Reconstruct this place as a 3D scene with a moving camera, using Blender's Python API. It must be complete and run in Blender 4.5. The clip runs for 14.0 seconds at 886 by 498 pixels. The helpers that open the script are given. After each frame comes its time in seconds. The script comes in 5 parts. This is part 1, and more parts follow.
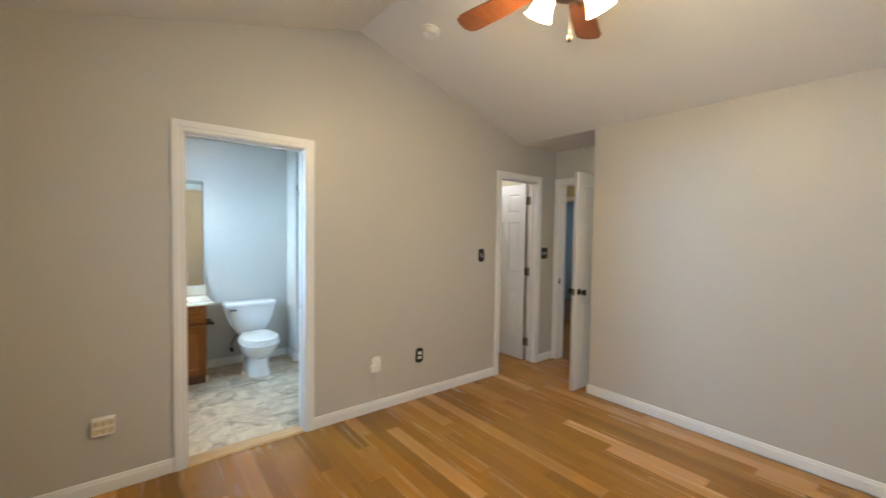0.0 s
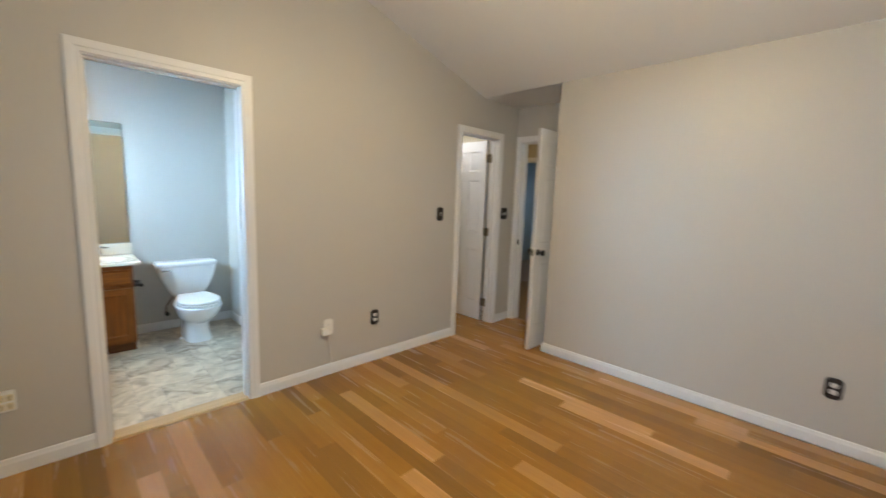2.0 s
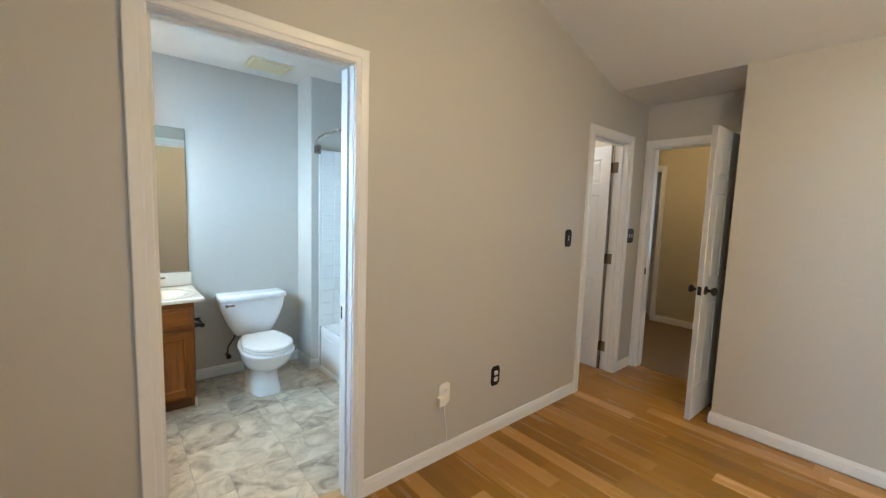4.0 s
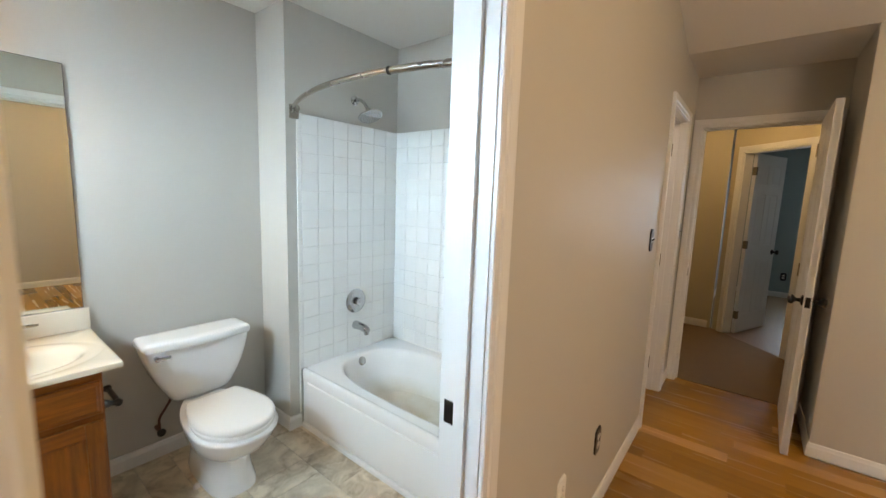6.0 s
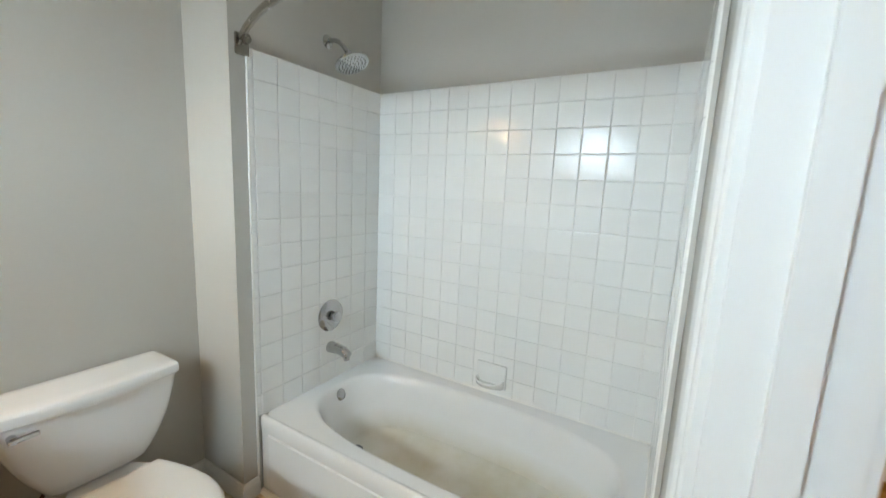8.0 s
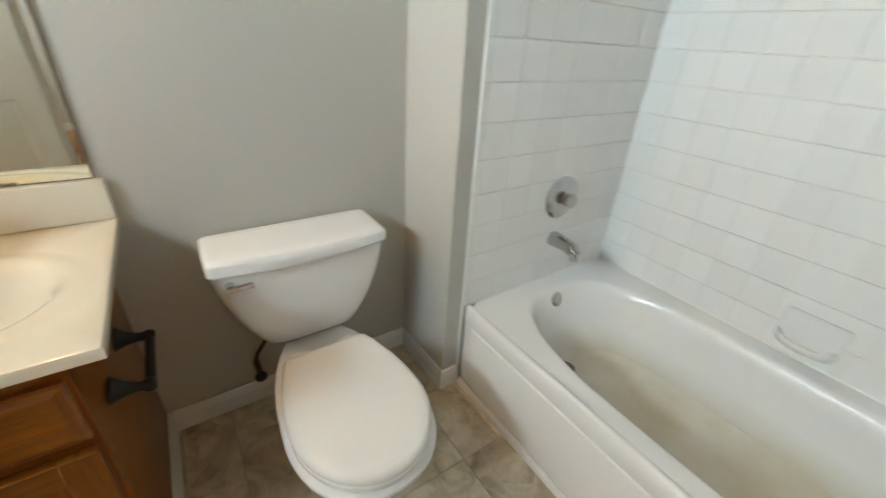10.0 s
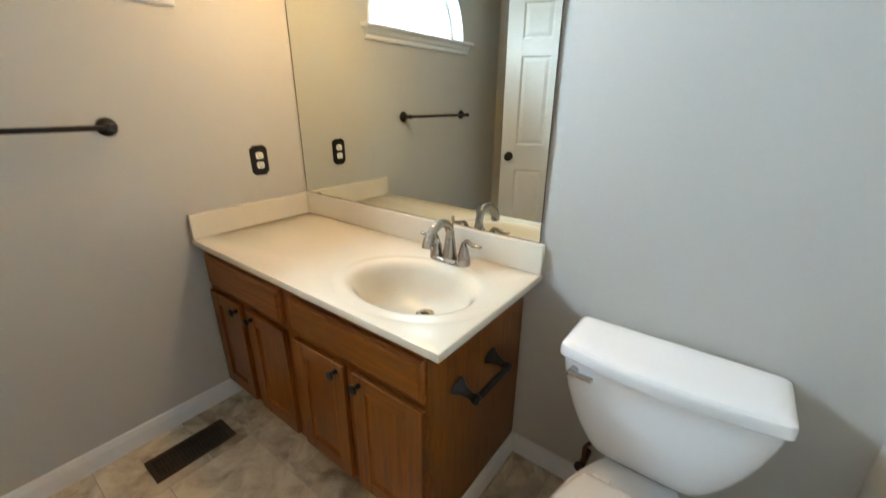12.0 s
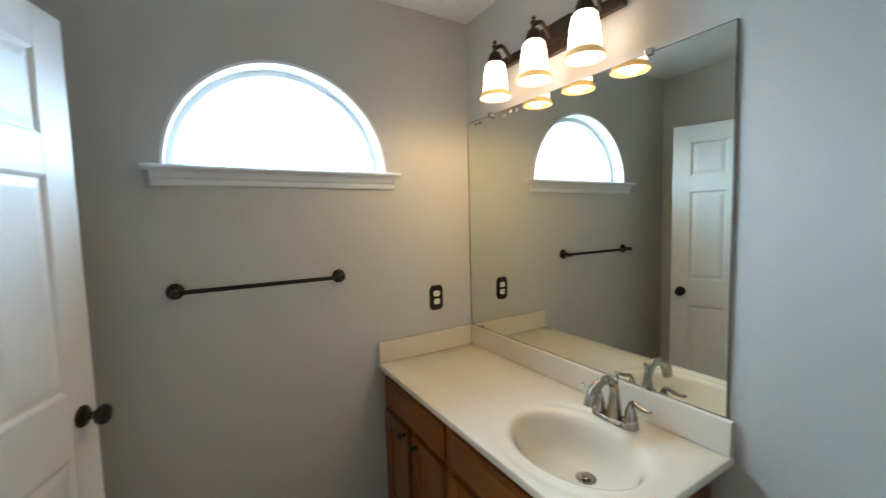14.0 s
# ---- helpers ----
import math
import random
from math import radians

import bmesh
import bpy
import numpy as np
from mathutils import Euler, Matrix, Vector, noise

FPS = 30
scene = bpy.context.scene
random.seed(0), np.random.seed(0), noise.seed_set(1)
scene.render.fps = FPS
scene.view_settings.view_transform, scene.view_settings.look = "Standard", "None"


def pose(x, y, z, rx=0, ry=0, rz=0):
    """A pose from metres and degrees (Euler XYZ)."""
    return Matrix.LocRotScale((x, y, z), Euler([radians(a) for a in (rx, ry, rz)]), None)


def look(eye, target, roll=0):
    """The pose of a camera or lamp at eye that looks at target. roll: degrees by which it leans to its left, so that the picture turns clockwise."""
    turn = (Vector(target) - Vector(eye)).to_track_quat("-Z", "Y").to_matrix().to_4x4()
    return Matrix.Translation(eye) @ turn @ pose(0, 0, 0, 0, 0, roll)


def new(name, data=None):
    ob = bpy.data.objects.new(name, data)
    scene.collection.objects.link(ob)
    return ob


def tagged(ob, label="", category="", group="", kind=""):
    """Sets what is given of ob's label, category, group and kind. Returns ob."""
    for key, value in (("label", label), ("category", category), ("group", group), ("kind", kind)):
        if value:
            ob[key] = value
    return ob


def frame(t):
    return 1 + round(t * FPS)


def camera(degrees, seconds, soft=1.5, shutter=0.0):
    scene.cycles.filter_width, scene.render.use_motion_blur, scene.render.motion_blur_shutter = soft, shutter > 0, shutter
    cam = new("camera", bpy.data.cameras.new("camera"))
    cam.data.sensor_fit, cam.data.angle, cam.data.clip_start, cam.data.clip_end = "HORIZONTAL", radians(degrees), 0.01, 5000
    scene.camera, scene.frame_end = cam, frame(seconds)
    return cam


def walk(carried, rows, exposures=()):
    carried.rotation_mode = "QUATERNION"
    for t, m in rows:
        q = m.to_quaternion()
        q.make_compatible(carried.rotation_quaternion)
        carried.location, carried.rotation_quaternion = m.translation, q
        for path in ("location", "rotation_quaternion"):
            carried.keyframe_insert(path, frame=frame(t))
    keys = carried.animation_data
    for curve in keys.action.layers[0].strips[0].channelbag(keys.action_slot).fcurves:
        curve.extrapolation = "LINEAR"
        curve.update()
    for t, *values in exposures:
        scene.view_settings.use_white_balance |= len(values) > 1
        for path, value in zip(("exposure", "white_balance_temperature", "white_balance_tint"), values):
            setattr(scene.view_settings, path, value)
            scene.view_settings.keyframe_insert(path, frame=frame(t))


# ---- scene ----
cam = camera(97.0, 14.0, soft=1.35, shutter=0.35)
PATH = [
    (0, (0.16, 0.264, 1.447), (1.402, 1.829, 1.371), 0.8),
    (0.5, (0.189, 0.2, 1.461), (1.807, 1.371, 1.371), -0.2),
    (1, (0.174, 0.201, 1.448), (2.019, 0.963, 1.323), 0.6),
    (1.5, (0.196, 0.241, 1.437), (1.983, 1.116, 1.239), 0.2),
    (2, (0.266, 0.391, 1.4), (1.663, 1.797, 1.139), 2.0),
    (2.5, (0.281, 0.589, 1.392), (1.512, 2.153, 1.202), 2.2),
    (3, (0.261, 0.865, 1.403), (1.56, 2.361, 1.131), -0.3),
    (3.5, (0.299, 1.148, 1.425), (1.506, 2.728, 1.203), 0.7),
    (3.7, (0.296, 1.267, 1.42), (1.524, 2.831, 1.209), 1.2),
    (5.8, (0.309, 2.535, 1.432), (1.898, 3.716, 1.149), 1.2),
    (6, (0.385, 2.612, 1.447), (1.938, 3.838, 1.183), 2.0),
    (6.5, (0.461, 2.816, 1.485), (2.044, 4.019, 1.265), 2.0),
    (7, (0.527, 3.026, 1.495), (2.247, 4.032, 1.315), 0.8),
    (7.2, (0.561, 3.084, 1.508), (2.296, 4.062, 1.33), 1.3),
    (9.3, (0.853, 3.52, 1.146), (2.313, 4.641, 0.364), 3.4),
    (9.5, (0.88, 3.604, 1.207), (2.264, 4.765, 0.349), 2.8),
    (10, (0.917, 3.796, 1.219), (1.934, 5.236, 0.275), 3.5),
    (10.5, (1.007, 3.869, 1.198), (1.365, 5.579, 0.225), 7.8),
    (11, (1.028, 3.945, 1.202), (0.887, 5.68, 0.218), 6.3),
    (11.5, (1.099, 3.901, 1.217), (0.317, 5.498, 0.303), 4.5),
    (12, (1.199, 3.874, 1.301), (0.07, 5.368, 0.599), 0.4),
    (12.5, (1.25, 3.863, 1.389), (-0.044, 5.329, 0.97), -2.1),
    (13, (1.278, 3.84, 1.433), (-0.157, 5.217, 1.216), -2.9),
    (13.5, (1.278, 3.826, 1.455), (-0.271, 5.086, 1.329), -2.5),
    (14, (1.242, 3.79, 1.456), (-0.471, 4.811, 1.306), -1.5),
]
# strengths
BATH_DAY, BED_DAY, FAN_W, FAN_GLOW, VANITY_W, CLOSET_FILL_W, HALL_W, SHADE_EMIT, FAN_EMIT = 2250.0, 31.0, 17.0, 23.0, 10.0, 10.0, 14.0, 13.0, 11.2
EXPOSURES = [(0.0, -0.06, 6200, 10.5), (1.0, -0.06, 6550, 10.5), (2.0, -0.06, 6080, 10.5), (2.5, -0.08, 6080, 10.5), (3.0, -0.12, 6200, 10.5), (3.7, -0.15, 6280, 10.5), (5.8, -0.30, 7800, 18.5), (7.2, -0.64, 8500, 20.5), (9.3, -0.86, 9300, 21.5), (10.5, -0.68, 9500, 21.5), (11.5, -0.36, 8200, 19.8), (12.5, -0.78, 7400, 17.5), (14.0, -1.06, 7000, 16)]
walk(cam, [(t, look(eye, target, roll)) for t, eye, target, roll in PATH], EXPOSURES)


# ---- light and exposure ----
world = bpy.data.worlds.new("world")
scene.world = world
world.use_nodes = True
wnt = world.node_tree
sky = wnt.nodes.new("ShaderNodeTexSky")
sky.sky_type, sky.sun_disc = "NISHITA", False
sky.sun_elevation, sky.sun_rotation = radians(48), radians(150)
wbg = wnt.nodes["Background"]
wnt.links.new(sky.outputs[0], wbg.inputs[0])
wbg.inputs[1].default_value = 0.12


def lamp(name, kind, m, energy, colour, **extra):
    data = bpy.data.lights.new(name, kind)
    data.energy, data.color = energy, colour
    ob = new(name, data)
    ob.matrix_world = m
    if kind == "AREA":
        data.shape, data.size, data.size_y = "RECTANGLE", extra["w"], extra["h"]
    elif kind == "SPOT":
        data.shadow_soft_size, data.spot_size, data.spot_blend = extra["size"], radians(extra["cone"]), 1.0
    elif kind == "SUN":
        data.angle = radians(extra["angle"])
    else:
        data.shadow_soft_size = extra["size"]
    return ob


DAY = (0.50, 0.735, 1.0)
BATH_SKY = (0.43, 0.715, 1.0)
FAN_WARM = (1.0, 0.758, 0.39)
WARM = (1.0, 0.76, 0.40)
lamp("sun", "SUN", look((0, 0, 10), (2.5, 4.3, 4.5)), 1.2, (1.0, 0.95, 0.88), angle=10)
lamp("bath_window_light", "AREA", look((-1.3, 3.68, 2.66), (1.0, 3.68, 2.52)), BATH_DAY, BATH_SKY, w=2.56, h=1.75)
lamp("bedroom_window_light", "AREA", look((-0.72, 0.4, 1.5), (3.0, 0.6, 1.3)), BED_DAY, DAY, w=1.3, h=1.3)
lamp("far_window_light", "AREA", look((8.98, 1.5, 1.4), (5.0, 1.5, 1.3)), 45, DAY, w=1.0, h=1.6)
lamp("back_window_light", "AREA", look((8.98, 5.0, 1.4), (5.0, 5.0, 1.3)), 12, DAY, w=1.0, h=1.5)


# ---- materials ----
def material(name, colour, rough=0.5, metal=0.0, vary=0.06, scale=3.0, grain=0.0, grain_scale=200.0, bump=0.0, coat=0.0, random_vary=0.0, emit=0.0, emit_colour=None):
    m = bpy.data.materials.new(name)
    m.use_nodes = True
    nt = m.node_tree
    b = nt.nodes["Principled BSDF"]
    b.inputs["Roughness"].default_value, b.inputs["Metallic"].default_value = rough, metal
    b.inputs["Coat Weight"].default_value = coat
    b.inputs["Coat Roughness"].default_value = 0.08
    tc = nt.nodes.new("ShaderNodeTexCoord")
    big = nt.nodes.new("ShaderNodeTexNoise")
    big.inputs["Scale"].default_value, big.inputs["Detail"].default_value = scale, 4
    nt.links.new(tc.outputs["Object"], big.inputs["Vector"])
    small = nt.nodes.new("ShaderNodeTexNoise")
    small.inputs["Scale"].default_value, small.inputs["Detail"].default_value = grain_scale, 3
    nt.links.new(tc.outputs["Object"], small.inputs["Vector"])
    hsv = nt.nodes.new("ShaderNodeHueSaturation")
    hsv.inputs["Color"].default_value = (*colour, 1)
    add = nt.nodes.new("ShaderNodeMath")
    add.operation = "MULTIPLY_ADD"
    nt.links.new(big.outputs[0], add.inputs[0])
    add.inputs[1].default_value, add.inputs[2].default_value = 2 * vary, 1 - vary
    add2 = nt.nodes.new("ShaderNodeMath")
    add2.operation = "MULTIPLY_ADD"
    nt.links.new(small.outputs[0], add2.inputs[0])
    add2.inputs[1].default_value = 2 * grain
    nt.links.new(add.outputs[0], add2.inputs[2])
    last = add2
    if random_vary:
        oi = nt.nodes.new("ShaderNodeObjectInfo")
        add3 = nt.nodes.new("ShaderNodeMath")
        add3.operation = "MULTIPLY_ADD"
        nt.links.new(oi.outputs["Random"], add3.inputs[0])
        add3.inputs[1].default_value = random_vary
        nt.links.new(add2.outputs[0], add3.inputs[2])
        last = add3
    nt.links.new(last.outputs[0], hsv.inputs["Value"])
    nt.links.new(hsv.outputs[0], b.inputs["Base Color"])
    rr = nt.nodes.new("ShaderNodeMath")
    rr.operation = "MULTIPLY_ADD"
    nt.links.new(big.outputs[0], rr.inputs[0])
    rr.inputs[1].default_value, rr.inputs[2].default_value = 0.12, max(0.0, rough - 0.06)
    nt.links.new(rr.outputs[0], b.inputs["Roughness"])
    if bump:
        bp = nt.nodes.new("ShaderNodeBump")
        bp.inputs["Strength"].default_value, bp.inputs["Distance"].default_value = bump, 0.002
        nt.links.new(small.outputs[0], bp.inputs["Height"])
        nt.links.new(bp.outputs[0], b.inputs["Normal"])
    if emit:
        b.inputs["Emission Color"].default_value = (*(emit_colour or colour), 1)
        b.inputs["Emission Strength"].default_value = emit
    return m


def wood(name, light, dark, rough, axis, stretch=14.0, scale=6.0, random_vary=0.0, coat=0.0, tones=None):
    """Grain that runs along the axis (0, 1 or 2), in two scales; each piece shifts by its random number."""
    m = bpy.data.materials.new(name)
    m.use_nodes = True
    nt = m.node_tree
    b = nt.nodes["Principled BSDF"]
    b.inputs["Coat Weight"].default_value, b.inputs["Coat Roughness"].default_value = coat, 0.12
    b.inputs["Specular IOR Level"].default_value = 0.35
    tc = nt.nodes.new("ShaderNodeTexCoord")
    oi = nt.nodes.new("ShaderNodeObjectInfo")
    off = nt.nodes.new("ShaderNodeVectorMath")
    off.operation = "SCALE"
    off.inputs[0].default_value = (37.0, 23.0, 51.0)
    nt.links.new(oi.outputs["Random"], off.inputs["Scale"])
    move = nt.nodes.new("ShaderNodeVectorMath")
    move.operation = "ADD"
    nt.links.new(tc.outputs["Object"], move.inputs[0])
    nt.links.new(off.outputs[0], move.inputs[1])
    mp = nt.nodes.new("ShaderNodeMapping")
    s = [stretch, stretch, stretch]
    s[axis] = 1.0
    mp.inputs["Scale"].default_value = s
    nt.links.new(move.outputs[0], mp.inputs["Vector"])
    n1 = nt.nodes.new("ShaderNodeTexNoise")
    n1.inputs["Scale"].default_value, n1.inputs["Detail"].default_value = scale * 0.5, 6
    n2 = nt.nodes.new("ShaderNodeTexNoise")
    n2.inputs["Scale"].default_value, n2.inputs["Detail"].default_value = scale * 3.0, 3
    for n in (n1, n2):
        nt.links.new(mp.outputs[0], n.inputs["Vector"])
    mixv = nt.nodes.new("ShaderNodeMath")
    mixv.operation = "MULTIPLY_ADD"
    nt.links.new(n2.outputs[0], mixv.inputs[0])
    mixv.inputs[1].default_value = 0.5
    nt.links.new(n1.outputs[0], mixv.inputs[2])
    ramp = nt.nodes.new("ShaderNodeValToRGB")
    ramp.color_ramp.elements[0].position, ramp.color_ramp.elements[1].position = 0.52, 0.98
    ramp.color_ramp.elements[0].color, ramp.color_ramp.elements[1].color = (*dark, 1), (*light, 1)
    nt.links.new(mixv.outputs[0], ramp.inputs[0])
    hsv = nt.nodes.new("ShaderNodeHueSaturation")
    val = nt.nodes.new("ShaderNodeMapRange")
    val.inputs["To Min"].default_value, val.inputs["To Max"].default_value = 1 - random_vary, 1 + random_vary * 1.15
    nt.links.new(oi.outputs["Random"], val.inputs["Value"])
    nt.links.new(val.outputs[0], hsv.inputs["Value"])
    if tones:
        step = nt.nodes.new("ShaderNodeFloatCurve")
        pts = step.mapping.curves[0].points
        while len(pts) < len(tones):
            pts.new(0.5, 0.5)
        for q, (u, v) in zip(pts, tones):
            q.location = (u, v / 2)
            q.handle_type = "VECTOR"
        step.mapping.update()
        twice = nt.nodes.new("ShaderNodeMath")
        twice.operation = "MULTIPLY"
        twice.inputs[1].default_value = 2.0
        nt.links.new(oi.outputs["Random"], step.inputs["Value"])
        nt.links.new(step.outputs[0], twice.inputs[0])
        nt.links.new(twice.outputs[0], hsv.inputs["Value"])
        pale = nt.nodes.new("ShaderNodeMapRange")
        pale.inputs["From Min"].default_value, pale.inputs["From Max"].default_value = 0.9, 1.6
        pale.inputs["To Min"].default_value, pale.inputs["To Max"].default_value = 1.0, 0.86
        nt.links.new(twice.outputs[0], pale.inputs["Value"])
        nt.links.new(pale.outputs[0], hsv.inputs["Saturation"])
    nt.links.new(ramp.outputs[0], hsv.inputs["Color"])
    nt.links.new(hsv.outputs[0], b.inputs["Base Color"])
    rr = nt.nodes.new("ShaderNodeMath")
    rr.operation = "MULTIPLY_ADD"
    nt.links.new(n1.outputs[0], rr.inputs[0])
    rr.inputs[1].default_value, rr.inputs[2].default_value = (0.03, rough - 0.015) if tones else (0.14, rough - 0.07)
    nt.links.new(rr.outputs[0], b.inputs["Roughness"])
    bp = nt.nodes.new("ShaderNodeBump")
    bp.inputs["Strength"].default_value, bp.inputs["Distance"].default_value = 0.02 if tones else 0.12, 0.001
    nt.links.new(n2.outputs[0], bp.inputs["Height"])
    nt.links.new(bp.outputs[0], b.inputs["Normal"])
    return m


def stone_vinyl(name):
    """Printed slate: cloudy greys and beiges with veins, each piece shifted and shaded by its random number."""
    m = bpy.data.materials.new(name)
    m.use_nodes = True
    nt = m.node_tree
    b = nt.nodes["Principled BSDF"]
    tc = nt.nodes.new("ShaderNodeTexCoord")
    oi = nt.nodes.new("ShaderNodeObjectInfo")
    off = nt.nodes.new("ShaderNodeVectorMath")
    off.operation = "SCALE"
    off.inputs[0].default_value = (31.0, 17.0, 11.0)
    nt.links.new(oi.outputs["Random"], off.inputs["Scale"])
    move = nt.nodes.new("ShaderNodeVectorMath")
    move.operation = "ADD"
    nt.links.new(tc.outputs["Object"], move.inputs[0])
    nt.links.new(off.outputs[0], move.inputs[1])
    cloud = nt.nodes.new("ShaderNodeTexNoise")
    cloud.inputs["Scale"].default_value, cloud.inputs["Detail"].default_value, cloud.inputs["Distortion"].default_value = 6.5, 7, 1.6
    fine = nt.nodes.new("ShaderNodeTexNoise")
    fine.inputs["Scale"].default_value, fine.inputs["Detail"].default_value = 60.0, 4
    for n in (cloud, fine):
        nt.links.new(move.outputs[0], n.inputs["Vector"])
    v = nt.nodes.new("ShaderNodeMath")
    v.operation = "MULTIPLY_ADD"
    nt.links.new(fine.outputs[0], v.inputs[0])
    v.inputs[1].default_value = 0.16
    nt.links.new(cloud.outputs[0], v.inputs[2])
    warp = nt.nodes.new("ShaderNodeVectorMath")
    warp.operation = "MULTIPLY_ADD"
    nt.links.new(cloud.outputs["Color"], warp.inputs[0])
    warp.inputs[1].default_value = (0.10, 0.10, 0.10)
    nt.links.new(move.outputs[0], warp.inputs[2])
    flake = nt.nodes.new("ShaderNodeTexVoronoi")
    flake.inputs["Scale"].default_value = 7.5
    nt.links.new(warp.outputs[0], flake.inputs["Vector"])
    grey = nt.nodes.new("ShaderNodeRGBToBW")
    nt.links.new(flake.outputs["Color"], grey.inputs[0])
    v1 = nt.nodes.new("ShaderNodeMath")
    v1.operation = "MULTIPLY_ADD"
    nt.links.new(grey.outputs[0], v1.inputs[0])
    v1.inputs[1].default_value = 0.20
    nt.links.new(v.outputs[0], v1.inputs[2])
    v2 = nt.nodes.new("ShaderNodeMath")
    v2.operation = "MULTIPLY_ADD"
    nt.links.new(oi.outputs["Random"], v2.inputs[0])
    v2.inputs[1].default_value = 0.20
    nt.links.new(v1.outputs[0], v2.inputs[2])
    ramp = nt.nodes.new("ShaderNodeValToRGB")
    el = ramp.color_ramp.elements
    el[0].position, el[0].color = 0.50, (*VINYL_DARK, 1)
    el[1].position, el[1].color = 0.98, (*VINYL_LIGHT, 1)
    mid = el.new(0.72)
    mid.color = (*VINYL_MID, 1)
    nt.links.new(v2.outputs[0], ramp.inputs[0])
    nt.links.new(ramp.outputs[0], b.inputs["Base Color"])
    b.inputs["Roughness"].default_value = 0.38
    bp = nt.nodes.new("ShaderNodeBump")
    bp.inputs["Strength"].default_value, bp.inputs["Distance"].default_value = 0.25, 0.002
    nt.links.new(v.outputs[0], bp.inputs["Height"])
    nt.links.new(bp.outputs[0], b.inputs["Normal"])
    return m


def glass(name):
    m = bpy.data.materials.new(name)
    m.use_nodes = True
    b = m.node_tree.nodes["Principled BSDF"]
    b.inputs["Transmission Weight"].default_value, b.inputs["Roughness"].default_value = 1.0, 0.0
    b.inputs["IOR"].default_value = 1.02
    return m


PLANK_TONES = [(0.0, 0.60), (0.14, 0.74), (0.36, 0.84), (0.58, 0.93), (0.74, 1.06), (0.86, 1.34), (1.0, 1.62)]
VINYL_DARK, VINYL_MID, VINYL_LIGHT = (0.245, 0.184, 0.126), (0.50, 0.403, 0.288), (0.72, 0.615, 0.470)
wall_paint = material("wall_paint", (0.480, 0.453, 0.405), 0.43, vary=0.02, scale=1.5, grain=0.015, grain_scale=260, bump=0.10)
hall_paint = material("hall_paint", (0.50, 0.44, 0.31), 0.55, vary=0.02, scale=1.5, bump=0.08)
far_paint = material("far_paint", (0.30, 0.36, 0.36), 0.55, vary=0.03, scale=1.5, bump=0.08)
ceiling_paint = material("ceiling_paint", (0.70, 0.68, 0.64), 0.85, vary=0.02, scale=2.0, grain=0.03, grain_scale=120, bump=0.25)
white_paint = material("white_trim_paint", (0.73, 0.72, 0.70), 0.33, vary=0.02, scale=5.0, grain=0.0, grain_scale=60, bump=0.012)
tile_white = material("glazed_tile", (0.80, 0.79, 0.76), 0.10, vary=0.02, scale=9.0, random_vary=0.05, coat=0.3)
grout = material("grout", (0.80, 0.785, 0.745), 0.8, vary=0.12, scale=8.0, grain=0.1, bump=0.2)
porcelain = material("porcelain", (0.83, 0.82, 0.80), 0.10, vary=0.012, scale=3.0, coat=0.4)
seat_plastic = material("seat_plastic", (0.82, 0.80, 0.76), 0.22, vary=0.012, scale=3.0)
tub_enamel = material("tub_enamel", (0.82, 0.81, 0.79), 0.16, vary=0.035, scale=2.5, coat=0.3)
tub_basin = material("tub_basin_enamel", (0.82, 0.81, 0.79), 0.16, vary=0.02, scale=2.5, coat=0.3)
tnt = tub_basin.node_tree
tb = tnt.nodes["Principled BSDF"]
base_link = [lk for lk in tnt.links if lk.to_socket == tb.inputs["Base Color"]][0]
tcol = base_link.from_socket
ttc, tsep, tmap, tno, tmul, tmix = (tnt.nodes.new("ShaderNode" + k) for k in ("TexCoord", "SeparateXYZ", "MapRange", "TexNoise", "Math", "Mix"))
tnt.links.new(ttc.outputs["Object"], tsep.inputs[0])
tnt.links.new(tsep.outputs["Z"], tmap.inputs["Value"])
tmap.inputs["From Min"].default_value, tmap.inputs["From Max"].default_value = 0.21, 0.09
tnt.links.new(ttc.outputs["Object"], tno.inputs["Vector"])
tno.inputs["Scale"].default_value, tno.inputs["Detail"].default_value = 5.0, 8
tmul.operation = "MULTIPLY"
tnt.links.new(tmap.outputs[0], tmul.inputs[0])
tnt.links.new(tno.outputs[0], tmul.inputs[1])
tmix.data_type = "RGBA"
tnt.links.new(tmul.outputs[0], tmix.inputs[0])
tnt.links.new(tcol, tmix.inputs[6])
tmix.inputs[7].default_value = (0.50, 0.41, 0.22, 1)
tnt.links.new(tmix.outputs[2], tb.inputs["Base Color"])
cultured_marble = material("cultured_marble", (0.67, 0.60, 0.485), 0.12, vary=0.03, scale=4.0, coat=0.4)
oak = wood("oak_cabinet", (0.228, 0.066, 0.0056), (0.104, 0.0255, 0.0023), 0.36, 2, stretch=18, scale=9, random_vary=0.10, coat=0.15)
oak_flat = wood("oak_cabinet_rail", (0.228, 0.066, 0.0056), (0.104, 0.0255, 0.0023), 0.36, 0, stretch=18, scale=9, random_vary=0.10, coat=0.15)
bamboo = wood("bamboo_floor", (0.372, 0.176, 0.022), (0.312, 0.143, 0.0155), 0.27, 1, stretch=22, scale=3, random_vary=0.30, coat=0.20, tones=PLANK_TONES)
dark_oak = wood("dark_oak", (0.14, 0.055, 0.018), (0.07, 0.026, 0.010), 0.45, 0, stretch=14, scale=6)
threshold_wood = wood("threshold_wood", (0.62, 0.42, 0.22), (0.46, 0.28, 0.12), 0.4, 0, stretch=14, scale=5)
